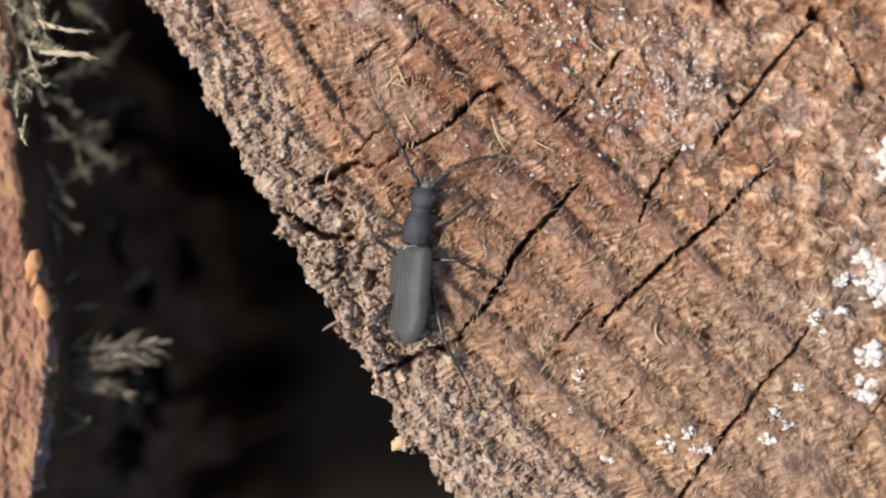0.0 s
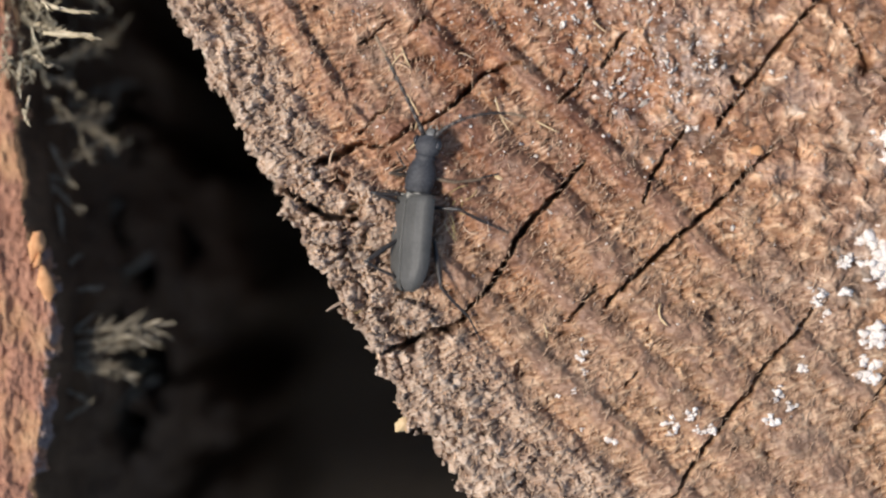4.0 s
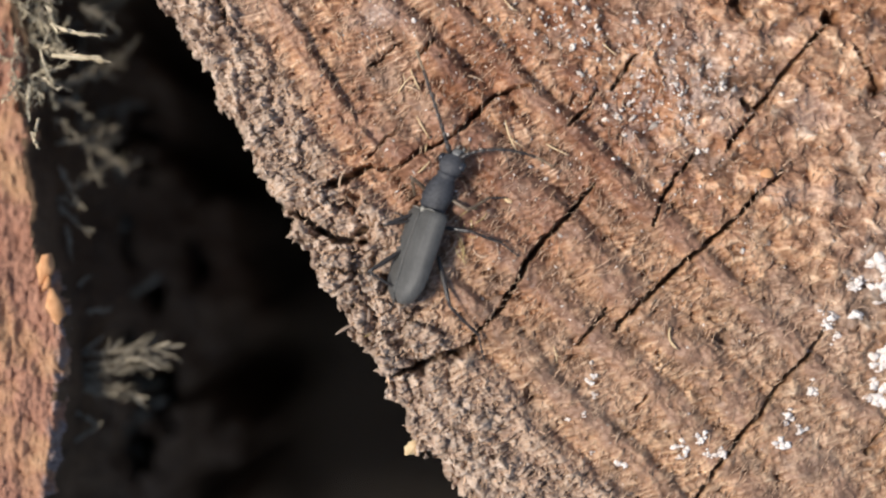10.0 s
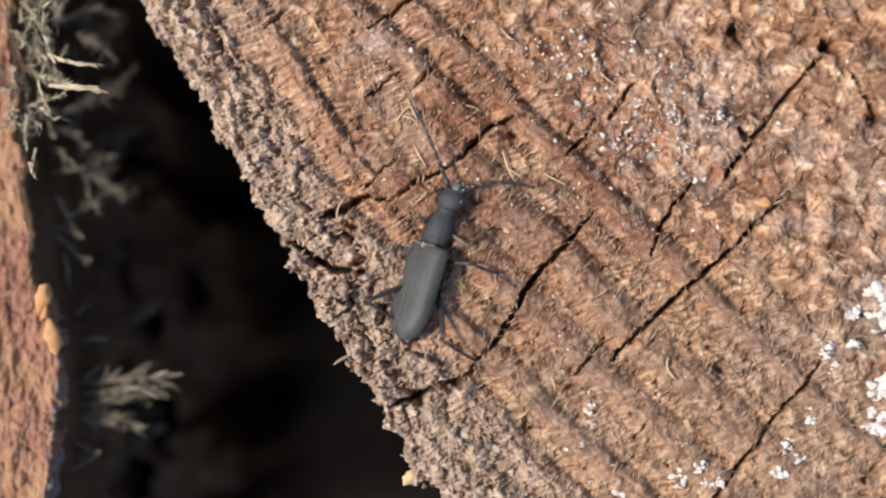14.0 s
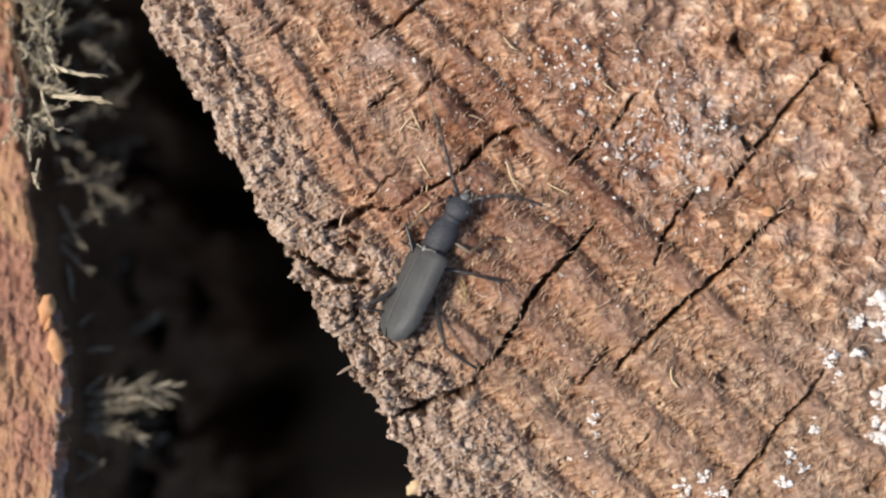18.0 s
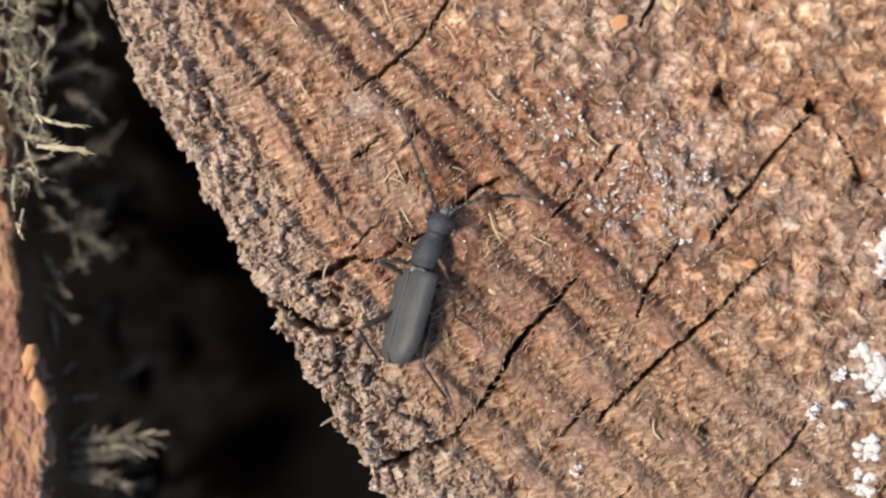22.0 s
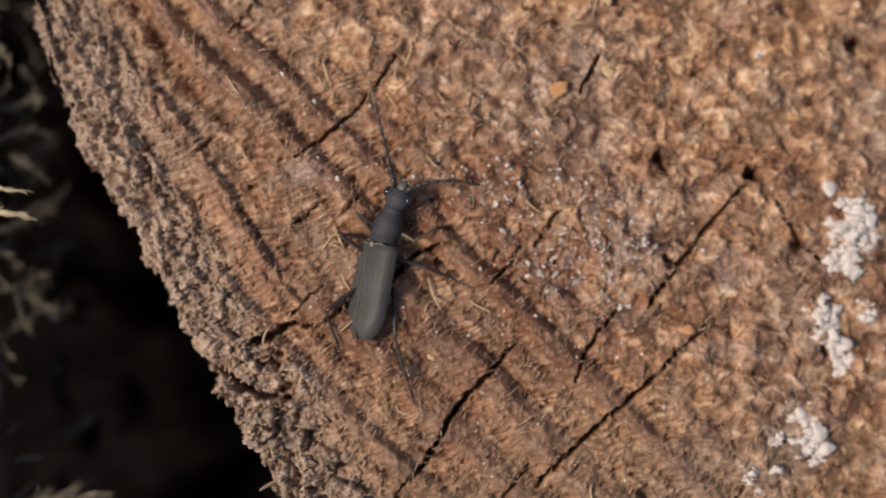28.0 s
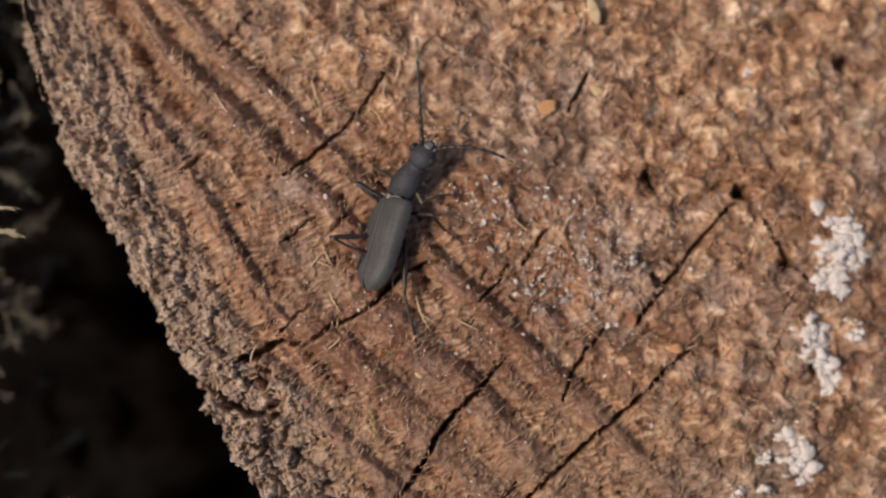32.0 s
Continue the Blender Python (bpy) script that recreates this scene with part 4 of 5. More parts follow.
    chip(724, 836, 0.62, 0.42, 0.35, 50, "pale tan crumb at the broken edge", SPLINTER, "crumb", ICO3, 0.2)
    chip(862, 80, 0.2, 0.2, 0.14, 0, "white grain on the cut face", MOULD, "grain", ICO2, 0.15)
    chip(728, 84, 0.2, 0.26, 0.15, 0, "white grain on the cut face", MOULD, "grain", ICO2, 0.15)
    chip(685, -120 + 66, 0.18, 0.22, 0.1, 0, "white grain on the cut face", MOULD, "grain", ICO2, 0.15)
    chip(1352, 352, 0.5, 0.45, 0.2, 0, "pinkish pale chip in the rough wood", CHIP, "chip", ICO2, 0.2)
    # white mould
    spots = [(1038, 712, 8), (1046, 742, 5), (1025, 774, 5), (1200, 836, 11), (1232, 816, 8), (1290, 836, 13), (1246, 846, 6), (1268, 842, 8), (1465, 618, 13), (1476, 642, 10), (1505, 550, 12), (1512, 610, 9),
             (1440, 670, 9), (1370, 830, 11), (1385, 785, 12), (1410, 806, 9), (1436, 735, 9), (1566, 690, 13), (1550, 745, 13), (1090, 862, 11), (1041, 838, 8), (1540, 518, 11), (1562, 512, 14), (1505, 548, 9),
             (1589, 322, 17), (1600, 346, 15), (1634, 414, 15), (1634, 226, 20), (1652, 204, 18), (1640, 250, 14), (1556, 520, 16), (1584, 552, 17), (1504, 549, 10), (1470, 604, 9), (1612, 330, 13), (1676, 320, 12),
             (1192, 110, 8), (1150, 84, 7), (1272, 198, 13), (1254, 162, 10), (1160, 252, 9), (1216, 250, 9), (1246, 310, 10), (1086, 250, 8), (1130, 176, 9), (1200, 212, 8), (1108, 226, 8), (996, 782, 5), (1671, 134, 14), (1690, 190, 12), (1459, 614, 12), (1030, 120, 6), (1050, 90, 6),
             (1651, 150, 19), (1640, 190, 20), (1601, 318, 18), (1598, 356, 16), (1628, 400, 17), (1575, 535, 15), (1590, 575, 14), (1560, 560, 12), (1490, -150, 9), (1668, 168, 16), (1625, 222, 14)]
    for u, v, size in spots:
        size = size * (1.7 if u > 1540 else 1.35 if u > 1480 else 1.3 if u > 1300 or v > 500 else 0.75)
        x, y = (float(k) for k in plan(u, v))
        grains = []
        for k in range(20 if size > 16 else 11):
            vv, ff = lump(rng, 1, rng.uniform(0.6, 1), 0.5, 0.35, ICO2)
            s = size * UNIT * rng.uniform(0.14, 0.52)
            off = rng.normal(0, 0.5, 2) * size * UNIT * (0.9, 1.0)
            grains.append((vv * s + (off[0], off[1], s * 0.1 + rng.uniform(-0.12, 0.1)), ff))
        ob = new("mould_speck", mesh_of("mould_speck", *joined(grains), MOULD, soft=False))
        ob.location = (x * MM, y * MM, level(u, v, 3) * MM)
        tagged(ob, "white crumbly mould speck on the brown cut face", "mould", "mould specks on the cut face")
    pieces = []
    zones = [(1190, 200, 75, 170), (1120, 240, 40, 60), (1250, 180, 45, 60), (1010, 90, 50, 90), (1280, 420, 140, 120), (1120, 640, 150, 70), (680, -60, 120, 70), (950, 300, 120, 50), (1500, 250, 150, 120), (1150, 0, 260, 200), (660, 70, 30, 30), (900, 760, 150, 60), (1000, 500, 300, 70), (900, 150, 180, 260), (780, 20, 130, 160), (1020, -80, 200, 200), (960, 420, 140, 120)]
    for cu, cv, spread, count in zones:
        for k in range(count):
            u, v = rng.normal(cu, spread), rng.normal(cv, spread * 0.85)
            if not (U0 + 10 < u < U0 + STEP * NU - 10 and V0 + 10 < v < V0 + STEP * NV - 10):
                continue
            if INSIDE[int((v - V0) / STEP), int((u - U0) / STEP)] < 15:
                continue
            vv, ff = lump(rng, 1, rng.uniform(0.35, 0.8), 0.14, 0.5, ICO)
            a = rng.uniform(0, 6.3)
            vv = vv @ np.array(((math.cos(a), math.sin(a), 0), (-math.sin(a), math.cos(a), 0), (0, 0, 1)))
            s = (rng.gamma(2.2, 0.06) + 0.04) * (0.8 if spread < 80 and cu > 1000 else 0.5)
            x, y = plan(u, v)
            pieces.append((vv * s + (float(x), float(y), float(top(u, v)) + 0.02), ff))
    ob = new("pale_flecks", mesh_of("pale_flecks", *joined(pieces), FLECKS, soft=False))
    tagged(ob, "tiny pale mould flecks and wood dust on the cut face", "flecks", kind="stuff")


# ---------------------------------------------------------------- the beetle
def loft(sections, sides=28, power=2.0):
    """A closed body along y from rows of y, half width, height, centre z, squareness."""
    verts, faces = [], []
    a = np.arange(sides) * 2 * np.pi / sides
    for y, w, h, z in sections:
        c, s = np.cos(a), np.sin(a)
        x = w * np.sign(c) * np.abs(c) ** (2 / power)
        k = z + h * np.sign(s) * np.abs(s) ** (2 / power)
        verts.append(np.stack([x, np.full(sides, y), k], -1))
    n = len(sections)
    for i in range(n - 1):
        for j in range(sides):
            p, q = i * sides + j, i * sides + (j + 1) % sides
            faces += [(p, p + sides, q + sides), (p, q + sides, q)]
    v = np.concatenate(verts + [[(0, sections[0][0], sections[0][3])], [(0, sections[-1][0], sections[-1][3])]])
    for j in range(sides):
        k = (j + 1) % sides
        faces += [(n * sides, j, k), (n * sides + 1, (n - 1) * sides + k, (n - 1) * sides + j)]
    return v, np.array(faces)


def wing_case(side):
    """One wing case: a long vaulted shell with a raised seam, a shoulder and a turned-down flank."""
    rows, cols = 44, 24
    outer, inner = [], []
    for i in range(rows):
        t = i / (rows - 1)
        y = -0.02 - 7.1 * t
        w = 1.93 + 0.08 * math.sin(math.pi * min(t * 1.1, 1)) - 0.10 * t
        w *= min(1, 0.90 + 2.4 * t)
        if t > 0.64:
            w *= math.sqrt(max(0.0, 1 - ((t - 0.64) / 0.365) ** 2.3))
        crown = 0.94 * (0.80 + 0.28 * math.sin(math.pi * (0.12 + 0.8 * t)))
        if t < 0.06:
            crown *= 0.80 + 0.2 * t / 0.06
        if t > 0.86:
            crown *= 1 - 0.5 * ((t - 0.86) / 0.14) ** 2
        for j in range(cols):
            q = j / (cols - 1)
            ang = q * 1.72
            x = 0.015 + 0.16 * max(0, (t - 0.84) / 0.16) ** 2 * (1 - q) + max(w, 0.12) * math.sin(min(ang, 1.5708)) ** 0.92
            z = crown * math.cos(ang) ** 0.78 if ang < 1.5708 else -0.5 * (ang - 1.5708) * 2.2
            rib = 0.035 * math.exp(-((q - 0.34) / 0.04) ** 2) + 0.032 * math.exp(-((q - 0.60) / 0.04) ** 2)
            seam = 0.03 * math.exp(-(q / 0.035) ** 2)
            outer.append((side * x, y, 1.15 + z + (rib + seam) * (1 - t * 0.5)))
            inner.append((side * (x - 0.05 * math.sin(ang)), y + (0.03 if t > 0.5 else -0.03), 1.15 + z - 0.06))
    v = np.array(outer + inner)
    n = rows * cols
    f = []
    for i in range(rows - 1):
        for j in range(cols - 1):
            a, b, c, d = i * cols + j, i * cols + j + 1, (i + 1) * cols + j + 1, (i + 1) * cols + j
            f += [(a, b, c, d), (n + a, n + d, n + c, n + b)]
    for i in range(rows - 1):
        for j in (0, cols - 1):
            a, d = i * cols + j, (i + 1) * cols + j
            f.append((a, d, n + d, n + a))
    for j in range(cols - 1):
        for i in (0, rows - 1):
            a, b = i * cols + j, i * cols + j + 1
            f.append((a, b, n + b, n + a))
    me = mesh_of("wing_case", v, f, ELYTRON)
    bm = bmesh.new()
    bm.from_mesh(me)
    bmesh.ops.recalc_face_normals(bm, faces=bm.faces)
    bm.to_mesh(me)
    bm.free()
    smooth(me)
    return me


def limb(name, length, r0, rmid, r1, material, bow=0.0):
    """A leg segment along +y from its joint, swollen in the middle."""
    t = np.linspace(0, 1, 9)
    pts = np.stack([bow * np.sin(np.pi * t) * length, t * length, 0 * t], -1)
    radii = r0 + (r1 - r0) * t + (rmid - (r0 + r1) / 2) * np.sin(np.pi * t)
    pieces = [tube(pts, radii, 8)]
    v, f = ICO
    pieces.append((v * r1 * 1.25 + pts[-1], f))
    return mesh_of(name, *joined(pieces), material)


def foot(name, length, material):
    """Four small joints, a lobed one and two claws."""
    pieces, y = [], 0.0
    for k, share in enumerate((0.34, 0.2, 0.16, 0.3)):
        seg = length * share
        w = (0.08, 0.085, 0.10, 0.06)[k]
        pieces.append(tube([(0, y, 0), (0, y + seg * 0.5, 0.01), (0, y + seg * 0.92, 0), (0, y + seg, 0)], (w * 0.55, w * 0.85, w, w * 0.6), 6))
        y += seg
    for s in (-1, 1):
        pieces.append(tube([(0, y, 0), (s * 0.05, y + 0.07, 0), (s * 0.085, y + 0.10, -0.05)], (0.025, 0.02, 0.006), 5))
    return mesh_of(name, *joined(pieces), material)


def antenna(side, length, curve):
    """Eleven thin joints along a curve that bends outwards."""
    p, a = np.array((0.0, 0.0, 0.0)), 0.0
    shares = np.array((0.9, 0.35, 0.8, 0.8, 1.05, 1.05, 1.05, 1.05, 1.0, 1.0, 1.1))
    shares = shares / shares.sum() * length
    strands = [([p], [0.09]), ([], [])]
    for k, seg in enumerate(shares):
        a += radians(curve) / 11
        rise = 0.2 - 0.04 * k
        q = p + seg * np.array((side * math.sin(a), math.cos(a), rise)) / math.hypot(1, rise)
        w = 0.23 if k == 0 else 0.19 - 0.008 * k
        pts, radii = strands[0 if k < 9 else 1]
        if not pts:
            pts.append(p)
            radii.append(w * 0.6)
        for t, r in ((0.12, 0.75), (0.5, 0.85), (0.88, 1.08), (1.0, 0.6)):
            pts.append(p + (q - p) * t)
            radii.append(w * r)
        p = q
    return [tube(np.array(pts), radii, 6) for pts, radii in strands]


LEGS = {  # hip; thigh, shin and foot lengths; the way the knee points; the way the foot points
    "hind_right": ((1.5, -3.0, 0.8), (3.8, 3.1, 2.0), (-0.5, -0.3, 0.6), (0.5, -0.86)),
    "hind_left": ((-1.0, -3.3, 0.75), (3.1, 2.6, 1.5), (-1.0, -0.35, 0.35), (-0.1, -1.0)),
    "mid_right": ((1.1, -0.9, 0.7), (2.3, 2.3, 1.7), (0.5, 0.3, 0.9), (0.93, -0.36)),
    "mid_left": ((-1.2, -0.7, 0.5), (2.2, 2.1, 1.4), (-0.9, 0.6, 0.15), (-0.9, 0.1)),
    "front_right": ((0.75, 1.3, 0.7), (1.9, 2.0, 1.3), (0.7, -0.7, 0.6), (0.95, 0.3)),
    "front_left": ((-0.75, 1.3, 0.7), (1.8, 1.8, 1.3), (-0.9, 0.2, 0.7), (-0.5, 0.86)),
}
TREAD = {  # where each foot stands: seconds and place on the plan
    "hind_right": [(0, 865, 771), (1, 861, 705), (2, 860, 686), (7, 861, 686), (9, 850, 680), (12, 855, 684), (14, 850, 674), (17, 842, 674), (19, 836, 668), (20, 826, 648), (21, 828, 642), (22, 824, 629), (24, 867, 592),
                   (25, 860, 584), (28, 876, 524), (29, 899, 488), (30, 908, 488), (32, 906, 434)],
    "hind_left": [(0, 720, 701), (1, 712, 640), (2, 710, 604), (7, 706, 616), (9, 686, 588), (12, 694, 592), (14, 688, 590), (17, 680, 566), (19, 678, 554), (20, 695, 560), (21, 690, 556), (22, 678, 548), (24, 682, 502),
                  (25, 683, 505), (28, 721, 410), (29, 700, 350), (30, 734, 318), (32, 782, 216)],
    "mid_right": [(0, 905, 549), (1, 905, 510), (2, 905, 496), (7, 911, 497), (12, 911, 499), (17, 911, 503), (21, 908, 497), (22, 862, 466), (24, 896, 484), (25, 880, 420), (28, 964, 278), (29, 942, 278), (30, 962, 296), (31, 950, 278), (31.6, 968, 190), (32, 972, 166)],
    "mid_left": [(0, 695, 459), (2, 685, 420), (7, 694, 424), (12, 695, 420), (17, 706, 434), (19, 698, 368), (20, 706, 377), (21, 708, 370), (22, 709, 336), (24, 727, 315), (28, 746, 180), (30, 764, 80), (31, 757, 68), (32, 794, 72)],
    "front_right": [(0, 895, 396), (7, 891, 392), (12, 890, 398), (17, 886, 399), (21, 892, 397), (22, 850, 380), (24, 877, 266), (25, 890, 272), (28, 931, 166), (29, 953, 108), (30, 949, 113), (32, 959, 79)],
    "front_left": [(0, 706, 400), (2, 708, 350), (7, 726, 360), (12, 720, 358), (17, 729, 358), (19, 703, 334), (20, 701, 294), (21, 706, 312), (22, 729, 258), (24, 732, 275), (25, 733, 260), (28, 776, 148), (30, 790, 96), (31, 819, 44), (32, 809, 16)],
}
FEELERS = {  # seconds and degrees outwards from straight ahead
    "left": [(0, 30), (9, 35), (12, 37), (17, 42), (20, 37), (22, 36), (24, 34), (25, 40), (28, 27), (29, 23), (32, 27)],
    "right": [(0, 40), (9, 52), (17, 50), (22, 40), (24, 37), (28, 51), (29, 48), (32, 49)],
}
# seconds, place of the wing cases' front in millimetres, heading, and how far the forebody turns on them
ROWS = [
        (0, -2.17, -2.41, -2.5, -0.5), (0.5, -2.18, -1.53, -2.0, -0.6), (1, -2.21, -0.51, -1.0, -0.8), (1.5, -2.36, 0.06, -2.8, -0.9),
        (2, -2.30, -0.02, -2.6, -1.1), (2.5, -2.30, -0.15, -3.1, -1.3), (3, -2.35, -0.17, -2.8, -1.6), (3.5, -2.29, -0.03, -3.3, -1.8),
        (5.5, -1.81, 0.00, -3.1, -2.9), (6, -1.57, -0.32, -2.4, -3.1), (6.5, -1.31, -0.27, -2.9, -3.4), (7, -1.29, -0.01, -5.5, -3.7),
        (7.5, -1.29, 0.25, -6.9, -3.1), (8, -1.65, -0.13, -12.8, -2.6), (8.5, -1.87, -0.26, -15.1, -2.1), (9, -1.99, -0.40, -15.0, -1.6),
        (9.5, -2.11, -0.11, -18.3, -0.6), (10, -1.85, 0.65, -16.4, 0.4), (10.5, -1.91, 0.53, -13.8, -0.6), (11, -1.93, 0.27, -11.5, -1.6),
        (11.5, -1.92, 0.20, -10.5, -2.6), (12, -1.85, 0.24, -9.5, -3.5), (12.5, -1.78, 0.23, -10.1, -2.3), (13, -1.63, -0.24, -9.7, -1.0),
        (13.5, -1.67, -0.18, -11.4, 0.2), (14, -1.62, 0.27, -15.7, 1.5), (14.5, -1.84, -0.19, -20.8, 1.3), (16.5, -1.79, 0.24, -24.2, 0.3),
        (17, -1.76, 0.31, -24.0, 0.0), (17.5, -1.67, 0.69, -23.1, 0.3), (18, -1.81, 0.70, -23.5, 0.6), (18.5, -1.93, 0.65, -23.2, 0.9),
        (19, -1.89, 1.11, -20.5, 1.1), (19.5, -1.76, 0.90, -12.4, -0.7), (20, -1.73, 0.97, -11.0, -2.5), (20.5, -1.70, 0.91, -10.1, -2.4),
        (21, -1.65, 1.25, -12.1, -2.2), (21.5, -1.43, 2.27, -11.6, -0.7), (22, -1.40, 3.02, -14.0, 0.9), (22.5, -1.35, 3.60, -12.3, 1.8),
        (23, -1.17, 4.05, -14.4, 2.7), (23.5, -1.06, 4.40, -12.3, 3.5), (24, -1.15, 4.67, -9.0, 4.4), (24.5, -1.11, 4.38, -5.8, 3.8),
        (25, -1.21, 4.88, -6.4, 3.2), (25.5, -1.27, 6.16, -10.2, 1.7), (27.5, -0.01, 8.82, -9.7, -4.5), (28, 0.06, 9.64, -8.4, -6.0),
        (28.5, 0.21, 10.05, -6.4, -7.1), (29, 0.59, 11.24, -9.2, -8.3), (29.5, 0.96, 11.67, -12.3, -10.1), (30, 1.05, 11.44, -10.4, -11.9),
        (30.5, 1.24, 11.40, -11.0, -13.5), (31, 1.70, 12.27, -17.0, -15.0), (31.5, 1.90, 13.07, -16.0, -14.0), (32, 2.17, 14.52, -14.9, -13.0),
        ]
LEAN = -50.0
beetle_parts = {}


def build_beetle():
    rng = np.random.default_rng(77)
    b = thing("beetle", ROWS[0][1], ROWS[0][2], 0, "slender dark grey longhorn beetle with matt grey wing cases", "beetle")
    for side in (-1, 1):
        part("wing_case", wing_case(side), b, "matt grey wing case with a faint raised seam")
    bands = []
    for k in range(6):
        y0, y1 = -0.3 - k * 1.04, -0.3 - (k + 1) * 1.04
        w = 1.34 + 0.16 * math.sin(math.pi * (k + 0.7) / 7)
        if k == 5:
            w *= 0.8
        bands.append(loft([(y0, w * 0.96, 0.66, 0.95), (y0 - 0.2, w, 0.7, 0.95), (y1 + 0.15, w, 0.7, 0.95), (y1, w * 0.93, 0.62, 0.95)], 20))
    part("abdomen", mesh_of("abdomen", *joined(bands), BELLY), b, "dull brown segmented abdomen")
    v, f = loft([(0.10, 0.02, 0.02, 1.95), (0.06, 0.2, 0.08, 1.92), (-0.2, 0.16, 0.08, 1.93), (-0.42, 0.02, 0.02, 1.95)], 12)
    part("scutellum", mesh_of("scutellum", v, f, MOUTH), b, "small pale scutellum between the wing cases")
    for side in (-1, 1):
        rim = [(side * (0.12 + 0.15 * k), -0.03 - 0.04 * math.sin(k * 0.9), 1.15 + 0.87 * math.cos(min(1.3, (0.1 + 0.13 * k) / 1.36)) + 0.03) for k in range(9)]
        part("wing_case_rim", mesh_of("wing_case_rim", *tube(rim, (0.02, 0.05, 0.05, 0.045, 0.04, 0.04, 0.045, 0.04, 0.02), 6), MOUTH), b, "pale raised front rim of a wing case")
    seam = [(-0.01, -0.3 - 0.68 * k, 1.15 + 0.94 * (0.80 + 0.28 * math.sin(math.pi * (0.12 + 0.8 * (0.04 + 0.094 * k)))) + 0.035) for k in range(9)]
    part("seam", mesh_of("seam", *tube(seam, (0.02, 0.03, 0.03, 0.03, 0.03, 0.03, 0.03, 0.025, 0.01), 6), SEAM), b, "fine pale seam between the wing cases")
    neck = loft([(2.72, 0.5, 0.4, 1.10), (2.66, 0.70, 0.55, 1.12), (2.52, 0.80, 0.62, 1.13), (2.4, 0.70, 0.56, 1.13), (2.28, 0.74, 0.60, 1.13), (2.0, 0.90, 0.70, 1.14), (1.7, 1.02, 0.78, 1.15), (1.3, 1.10, 0.82, 1.15), (0.9, 1.12, 0.82, 1.15), (0.6, 1.07, 0.78, 1.14), (0.42, 0.98, 0.70, 1.12), (0.32, 1.06, 0.73, 1.10), (0.2, 1.04, 0.69, 1.08), (0.12, 0.9, 0.6, 1.06), (-0.15, 0.8, 0.5, 1.05)], 32, 2.2)
    pro = part("pronotum", mesh_of("pronotum", *neck, CUTICLE), b, "dark slate pronotum, narrower than the wing cases")
    skull = loft([(2.45, 0.60, 0.5, 1.08), (2.66, 0.66, 0.55, 1.09), (2.85, 0.86, 0.62, 1.09), (3.15, 0.98, 0.66, 1.08), (3.5, 1.0, 0.64, 1.05), (3.78, 0.82, 0.54, 1.0), (4.0, 0.60, 0.44, 0.94), (4.25, 0.44, 0.34, 0.86), (4.4, 0.22, 0.2, 0.82)], 28, 2.2)
    part("head", mesh_of("head", *skull, CUTICLE), pro)
    for side in (-1, 1):
        v, f = ICO3
        part("eye", mesh_of("eye", v * (0.28, 0.36, 0.36) + (side * 0.90, 3.46, 1.2), f, EYE), pro, "glossy black bulging eye")
        part("mandible", mesh_of("mandible", *tube([(side * 0.28, 4.2, 0.82), (side * 0.26, 4.48, 0.78), (side * 0.08, 4.66, 0.74)], (0.12, 0.09, 0.02), 7), MOUTH), pro)
        part("palp", mesh_of("palp", *tube([(side * 0.36, 4.2, 0.72), (side * 0.54, 4.46, 0.7), (side * 0.48, 4.76, 0.62)], (0.05, 0.05, 0.06), 6), PALE_LEG), pro)
    part("clypeus", mesh_of("clypeus", *loft([(3.92, 0.24, 0.06, 1.37), (4.08, 0.34, 0.08, 1.26), (4.3, 0.30, 0.07, 1.12), (4.42, 0.12, 0.04, 1.02)], 14), CLYPEUS), pro, "pale grey clypeus")
    for piece in (pro, *pro.children):
        piece.data.transform(Matrix.Diagonal((1.0, 1.12, 1.0, 1.0)))
    beetle_parts["pronotum"] = pro
    for name, side, length, curve in (("left", -1, 8.0, 5), ("right", 1, 7.2, 66)):
        dark, pale = antenna(side, length, curve)
        a = part("antenna", mesh_of("antenna", *dark, LEG), pro, "long thin jointed antenna")
        beetle_parts["antenna_" + name] = a
        tip = part("antenna_tip", mesh_of("antenna_tip", *pale, PALE_LEG), pro, "brown antenna tip")
        beetle_parts["tip_" + name] = tip
    for name, (hip, (thigh, shin, toe), knee, toe_way) in LEGS.items():
        hind, front = name.startswith("hind"), name.startswith("front")
        r = 0.21 if hind else 0.155
        shade = BROWN_LEG if front else LEG
        made = {
            "femur": limb("femur", thigh, 0.12, r, 0.12, shade),
            "tibia": limb("tibia", shin, 0.10, 0.115, 0.12, shade, 0.015),
            "tarsus": foot("tarsus", toe, LEG),
        }
        for kind, me in made.items():
            beetle_parts[name + kind] = part(kind, me, b)
    return b


def along_to(origin, target, pole):
    """The pose at origin whose y runs to target and whose z leans to pole."""
    y = (target - origin).normalized()
    x = y.cross(pole).normalized()
    z = x.cross(y)
    m = Matrix((x, y, z)).transposed().to_4x4()
    m.translation = origin
    return m


def tread_at(rows, t):
    ts = [r[0] for r in rows]
    return np.interp(t, ts, [r[1] for r in rows]), np.interp(t, ts, [r[2] for r in rows])


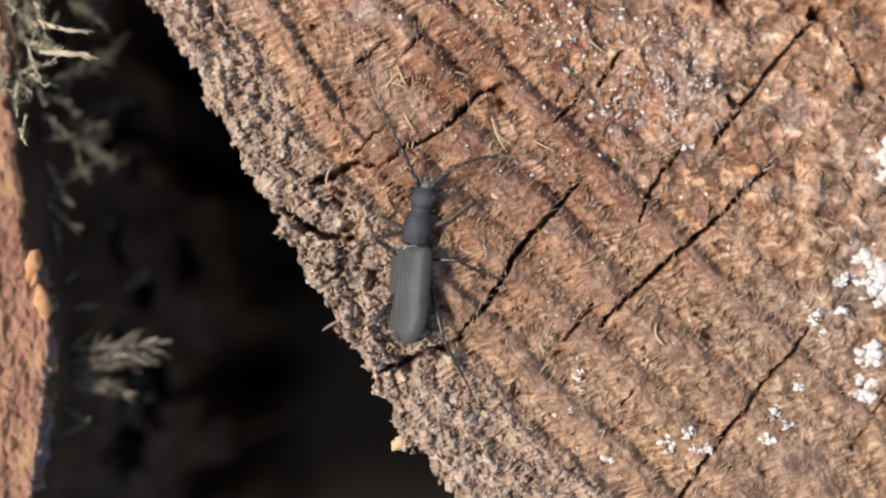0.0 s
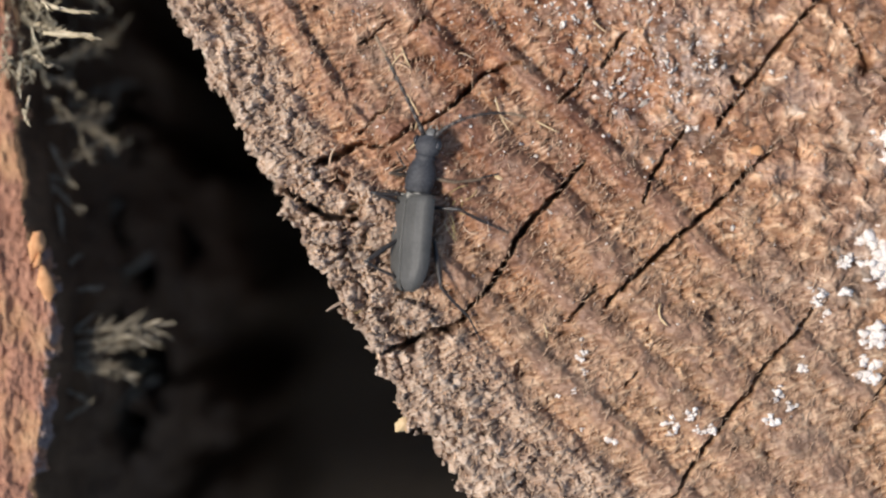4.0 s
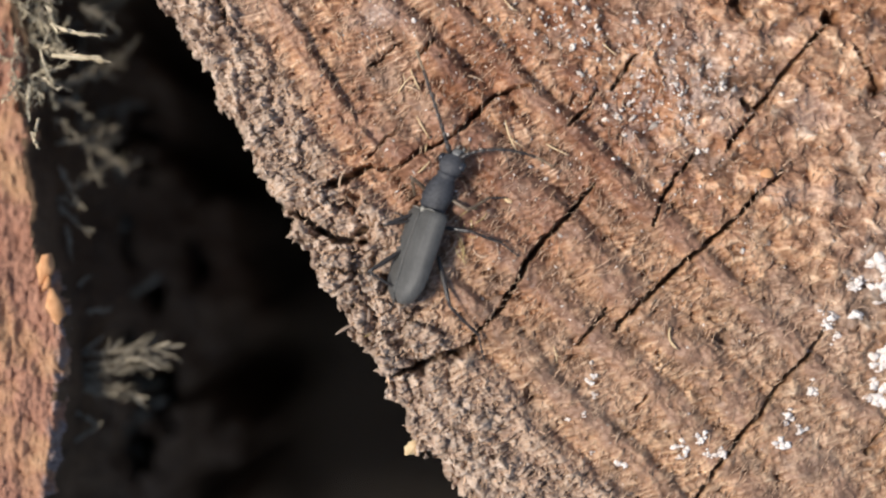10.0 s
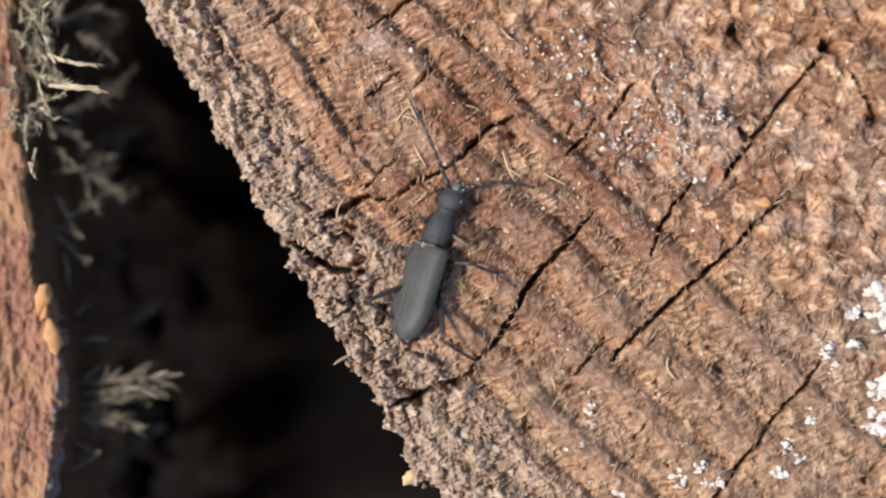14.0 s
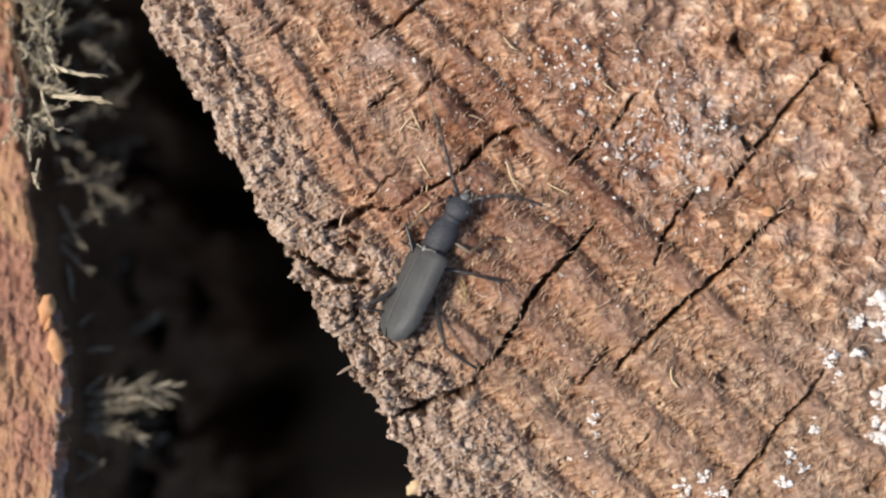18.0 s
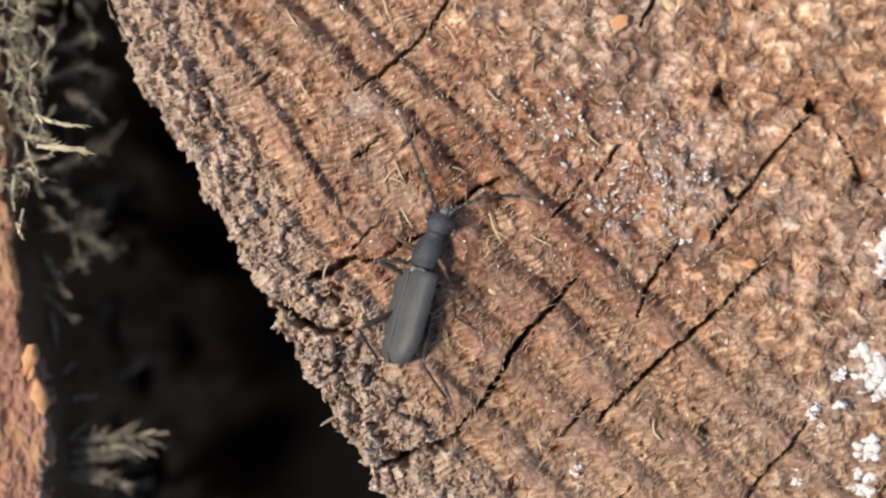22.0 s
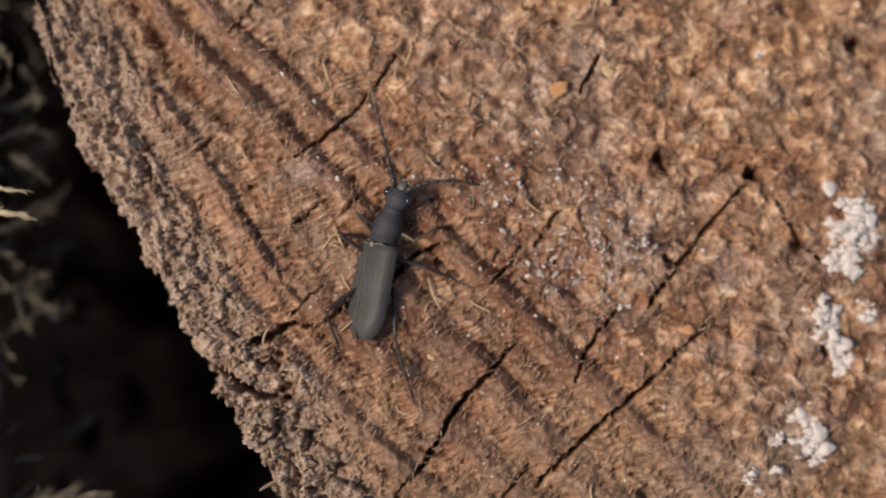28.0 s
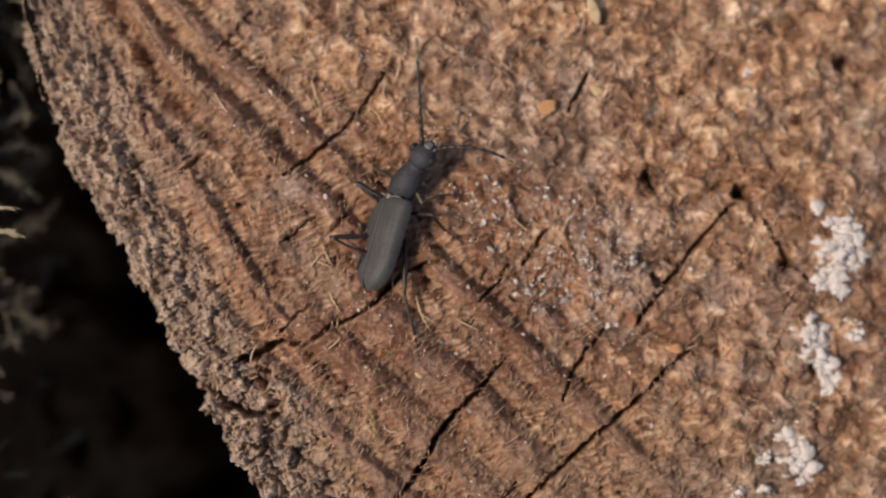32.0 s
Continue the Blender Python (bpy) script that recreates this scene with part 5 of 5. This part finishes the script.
def motions():
    beetle = bpy.data.objects["beetle"]
    body, fore, limbs = [], [], {}
    feeler = {"left": [], "right": []}
    for t, x, y, heading, turn in ROWS:
        u, v = x / UNIT + 784, 441 - y / UNIT
        a = radians(heading)
        mid_u, mid_v = u + 60 * math.sin(a), v + 60 * math.cos(a)
        ground = 0.5 * level(u, v, 24) + 0.5 * level(mid_u, mid_v, 24)
        m = pose((x + 0.12) * MM, (y + 0.52) * MM, (ground + 1.2) * MM, -2.0, 0, heading - 1.5) @ pose(0, 0, 0, 0, LEAN, 0) @ pose(0, 0, -2.0 * MM)
        body.append((t, m))
        fore.append((t, pose(0, 0, 1.1 * MM) @ pose(0, 0, 0, 0, -LEAN * 0.6, turn - 11) @ pose(0, 0, -1.1 * MM)))
        for side in (-1, 1):
            name = "left" if side < 0 else "right"
            rows = FEELERS[name]
            out = np.interp(t, [r[0] for r in rows], [r[1] for r in rows])
            feeler[name].append((t, pose(side * 0.42 * MM, 4.35 * MM, 1.28 * MM) @ pose(0, 0, 0, 0, -LEAN * 0.4, 0) @ pose(0, 0, 0, 1, 0, -side * (out + (4 if side < 0 else -20)))))
        inv = m.inverted()
        upright = pose((x + 0.12) * MM, (y + 0.52) * MM, ground * MM, 0, 0, heading - 1.5) @ pose(-0.9 * math.sin(radians(LEAN)) * MM, 0, 0)
        to_body = inv @ upright
        spin = to_body.to_3x3()
        for name, (hip, (thigh, shin, toe), knee, toe_way) in LEGS.items():
            fu, fv = tread_at(TREAD[name], t)
            px, py = plan(fu, fv)
            tip = Vector((float(px), float(py), foothold(fu, fv) + 0.15))
            way = Vector((toe_way[0] * math.cos(a) - toe_way[1] * math.sin(a), toe_way[0] * math.sin(a) + toe_way[1] * math.cos(a), 0)).normalized()
            ankle = tip - way * toe
            ankle.z = max(ankle.z, foothold(784 + ankle.x / UNIT, 441 - ankle.y / UNIT) + 0.15) + 0.2
            local = lambda p: (inv @ (p * MM)) * 1000
            h, e, tp = (to_body @ (Vector(hip) * MM)) * 1000, local(ankle), local(tip)
            gap = e - h
            d = min(gap.length, (thigh + shin) * 0.985)
            d = max(d, abs(thigh - shin) + 0.25)
            ahead = gap.normalized()
            e = h + ahead * d
            pole = spin @ Vector(knee)
            pole = (pole - ahead * pole.dot(ahead)).normalized()
            c = (thigh ** 2 + d ** 2 - shin ** 2) / (2 * thigh * d)
            k = h + ahead * thigh * c + pole * thigh * math.sqrt(max(0, 1 - c * c))
            upward = spin @ Vector((0, 0, 1))
            toe_to = tp if (tp - e).length > 0.3 else e + spin @ Vector((toe_way[0], toe_way[1], -0.1))
            for kind, p, q in (("femur", h, k), ("tibia", k, e), ("tarsus", e, toe_to)):
                limbs.setdefault(name + kind, []).append((t, along_to(p, q, upward)))
    walk(beetle, body)
    walk(beetle_parts["pronotum"], fore)
    for name, rows in feeler.items():
        walk(beetle_parts["antenna_" + name], rows)
        walk(beetle_parts["tip_" + name], rows)
    for name, rows in limbs.items():
        scaled = []
        for t, m in rows:
            m = m.copy()
            m.translation = m.translation * MM
            scaled.append((t, m))
        walk(beetle_parts[name], scaled)


build_ground()
main_log = build_log()
build_left_log()
build_moss()
build_bits()
build_beetle()
build_crumbs(main_log)
build_fibres(main_log)
motions()
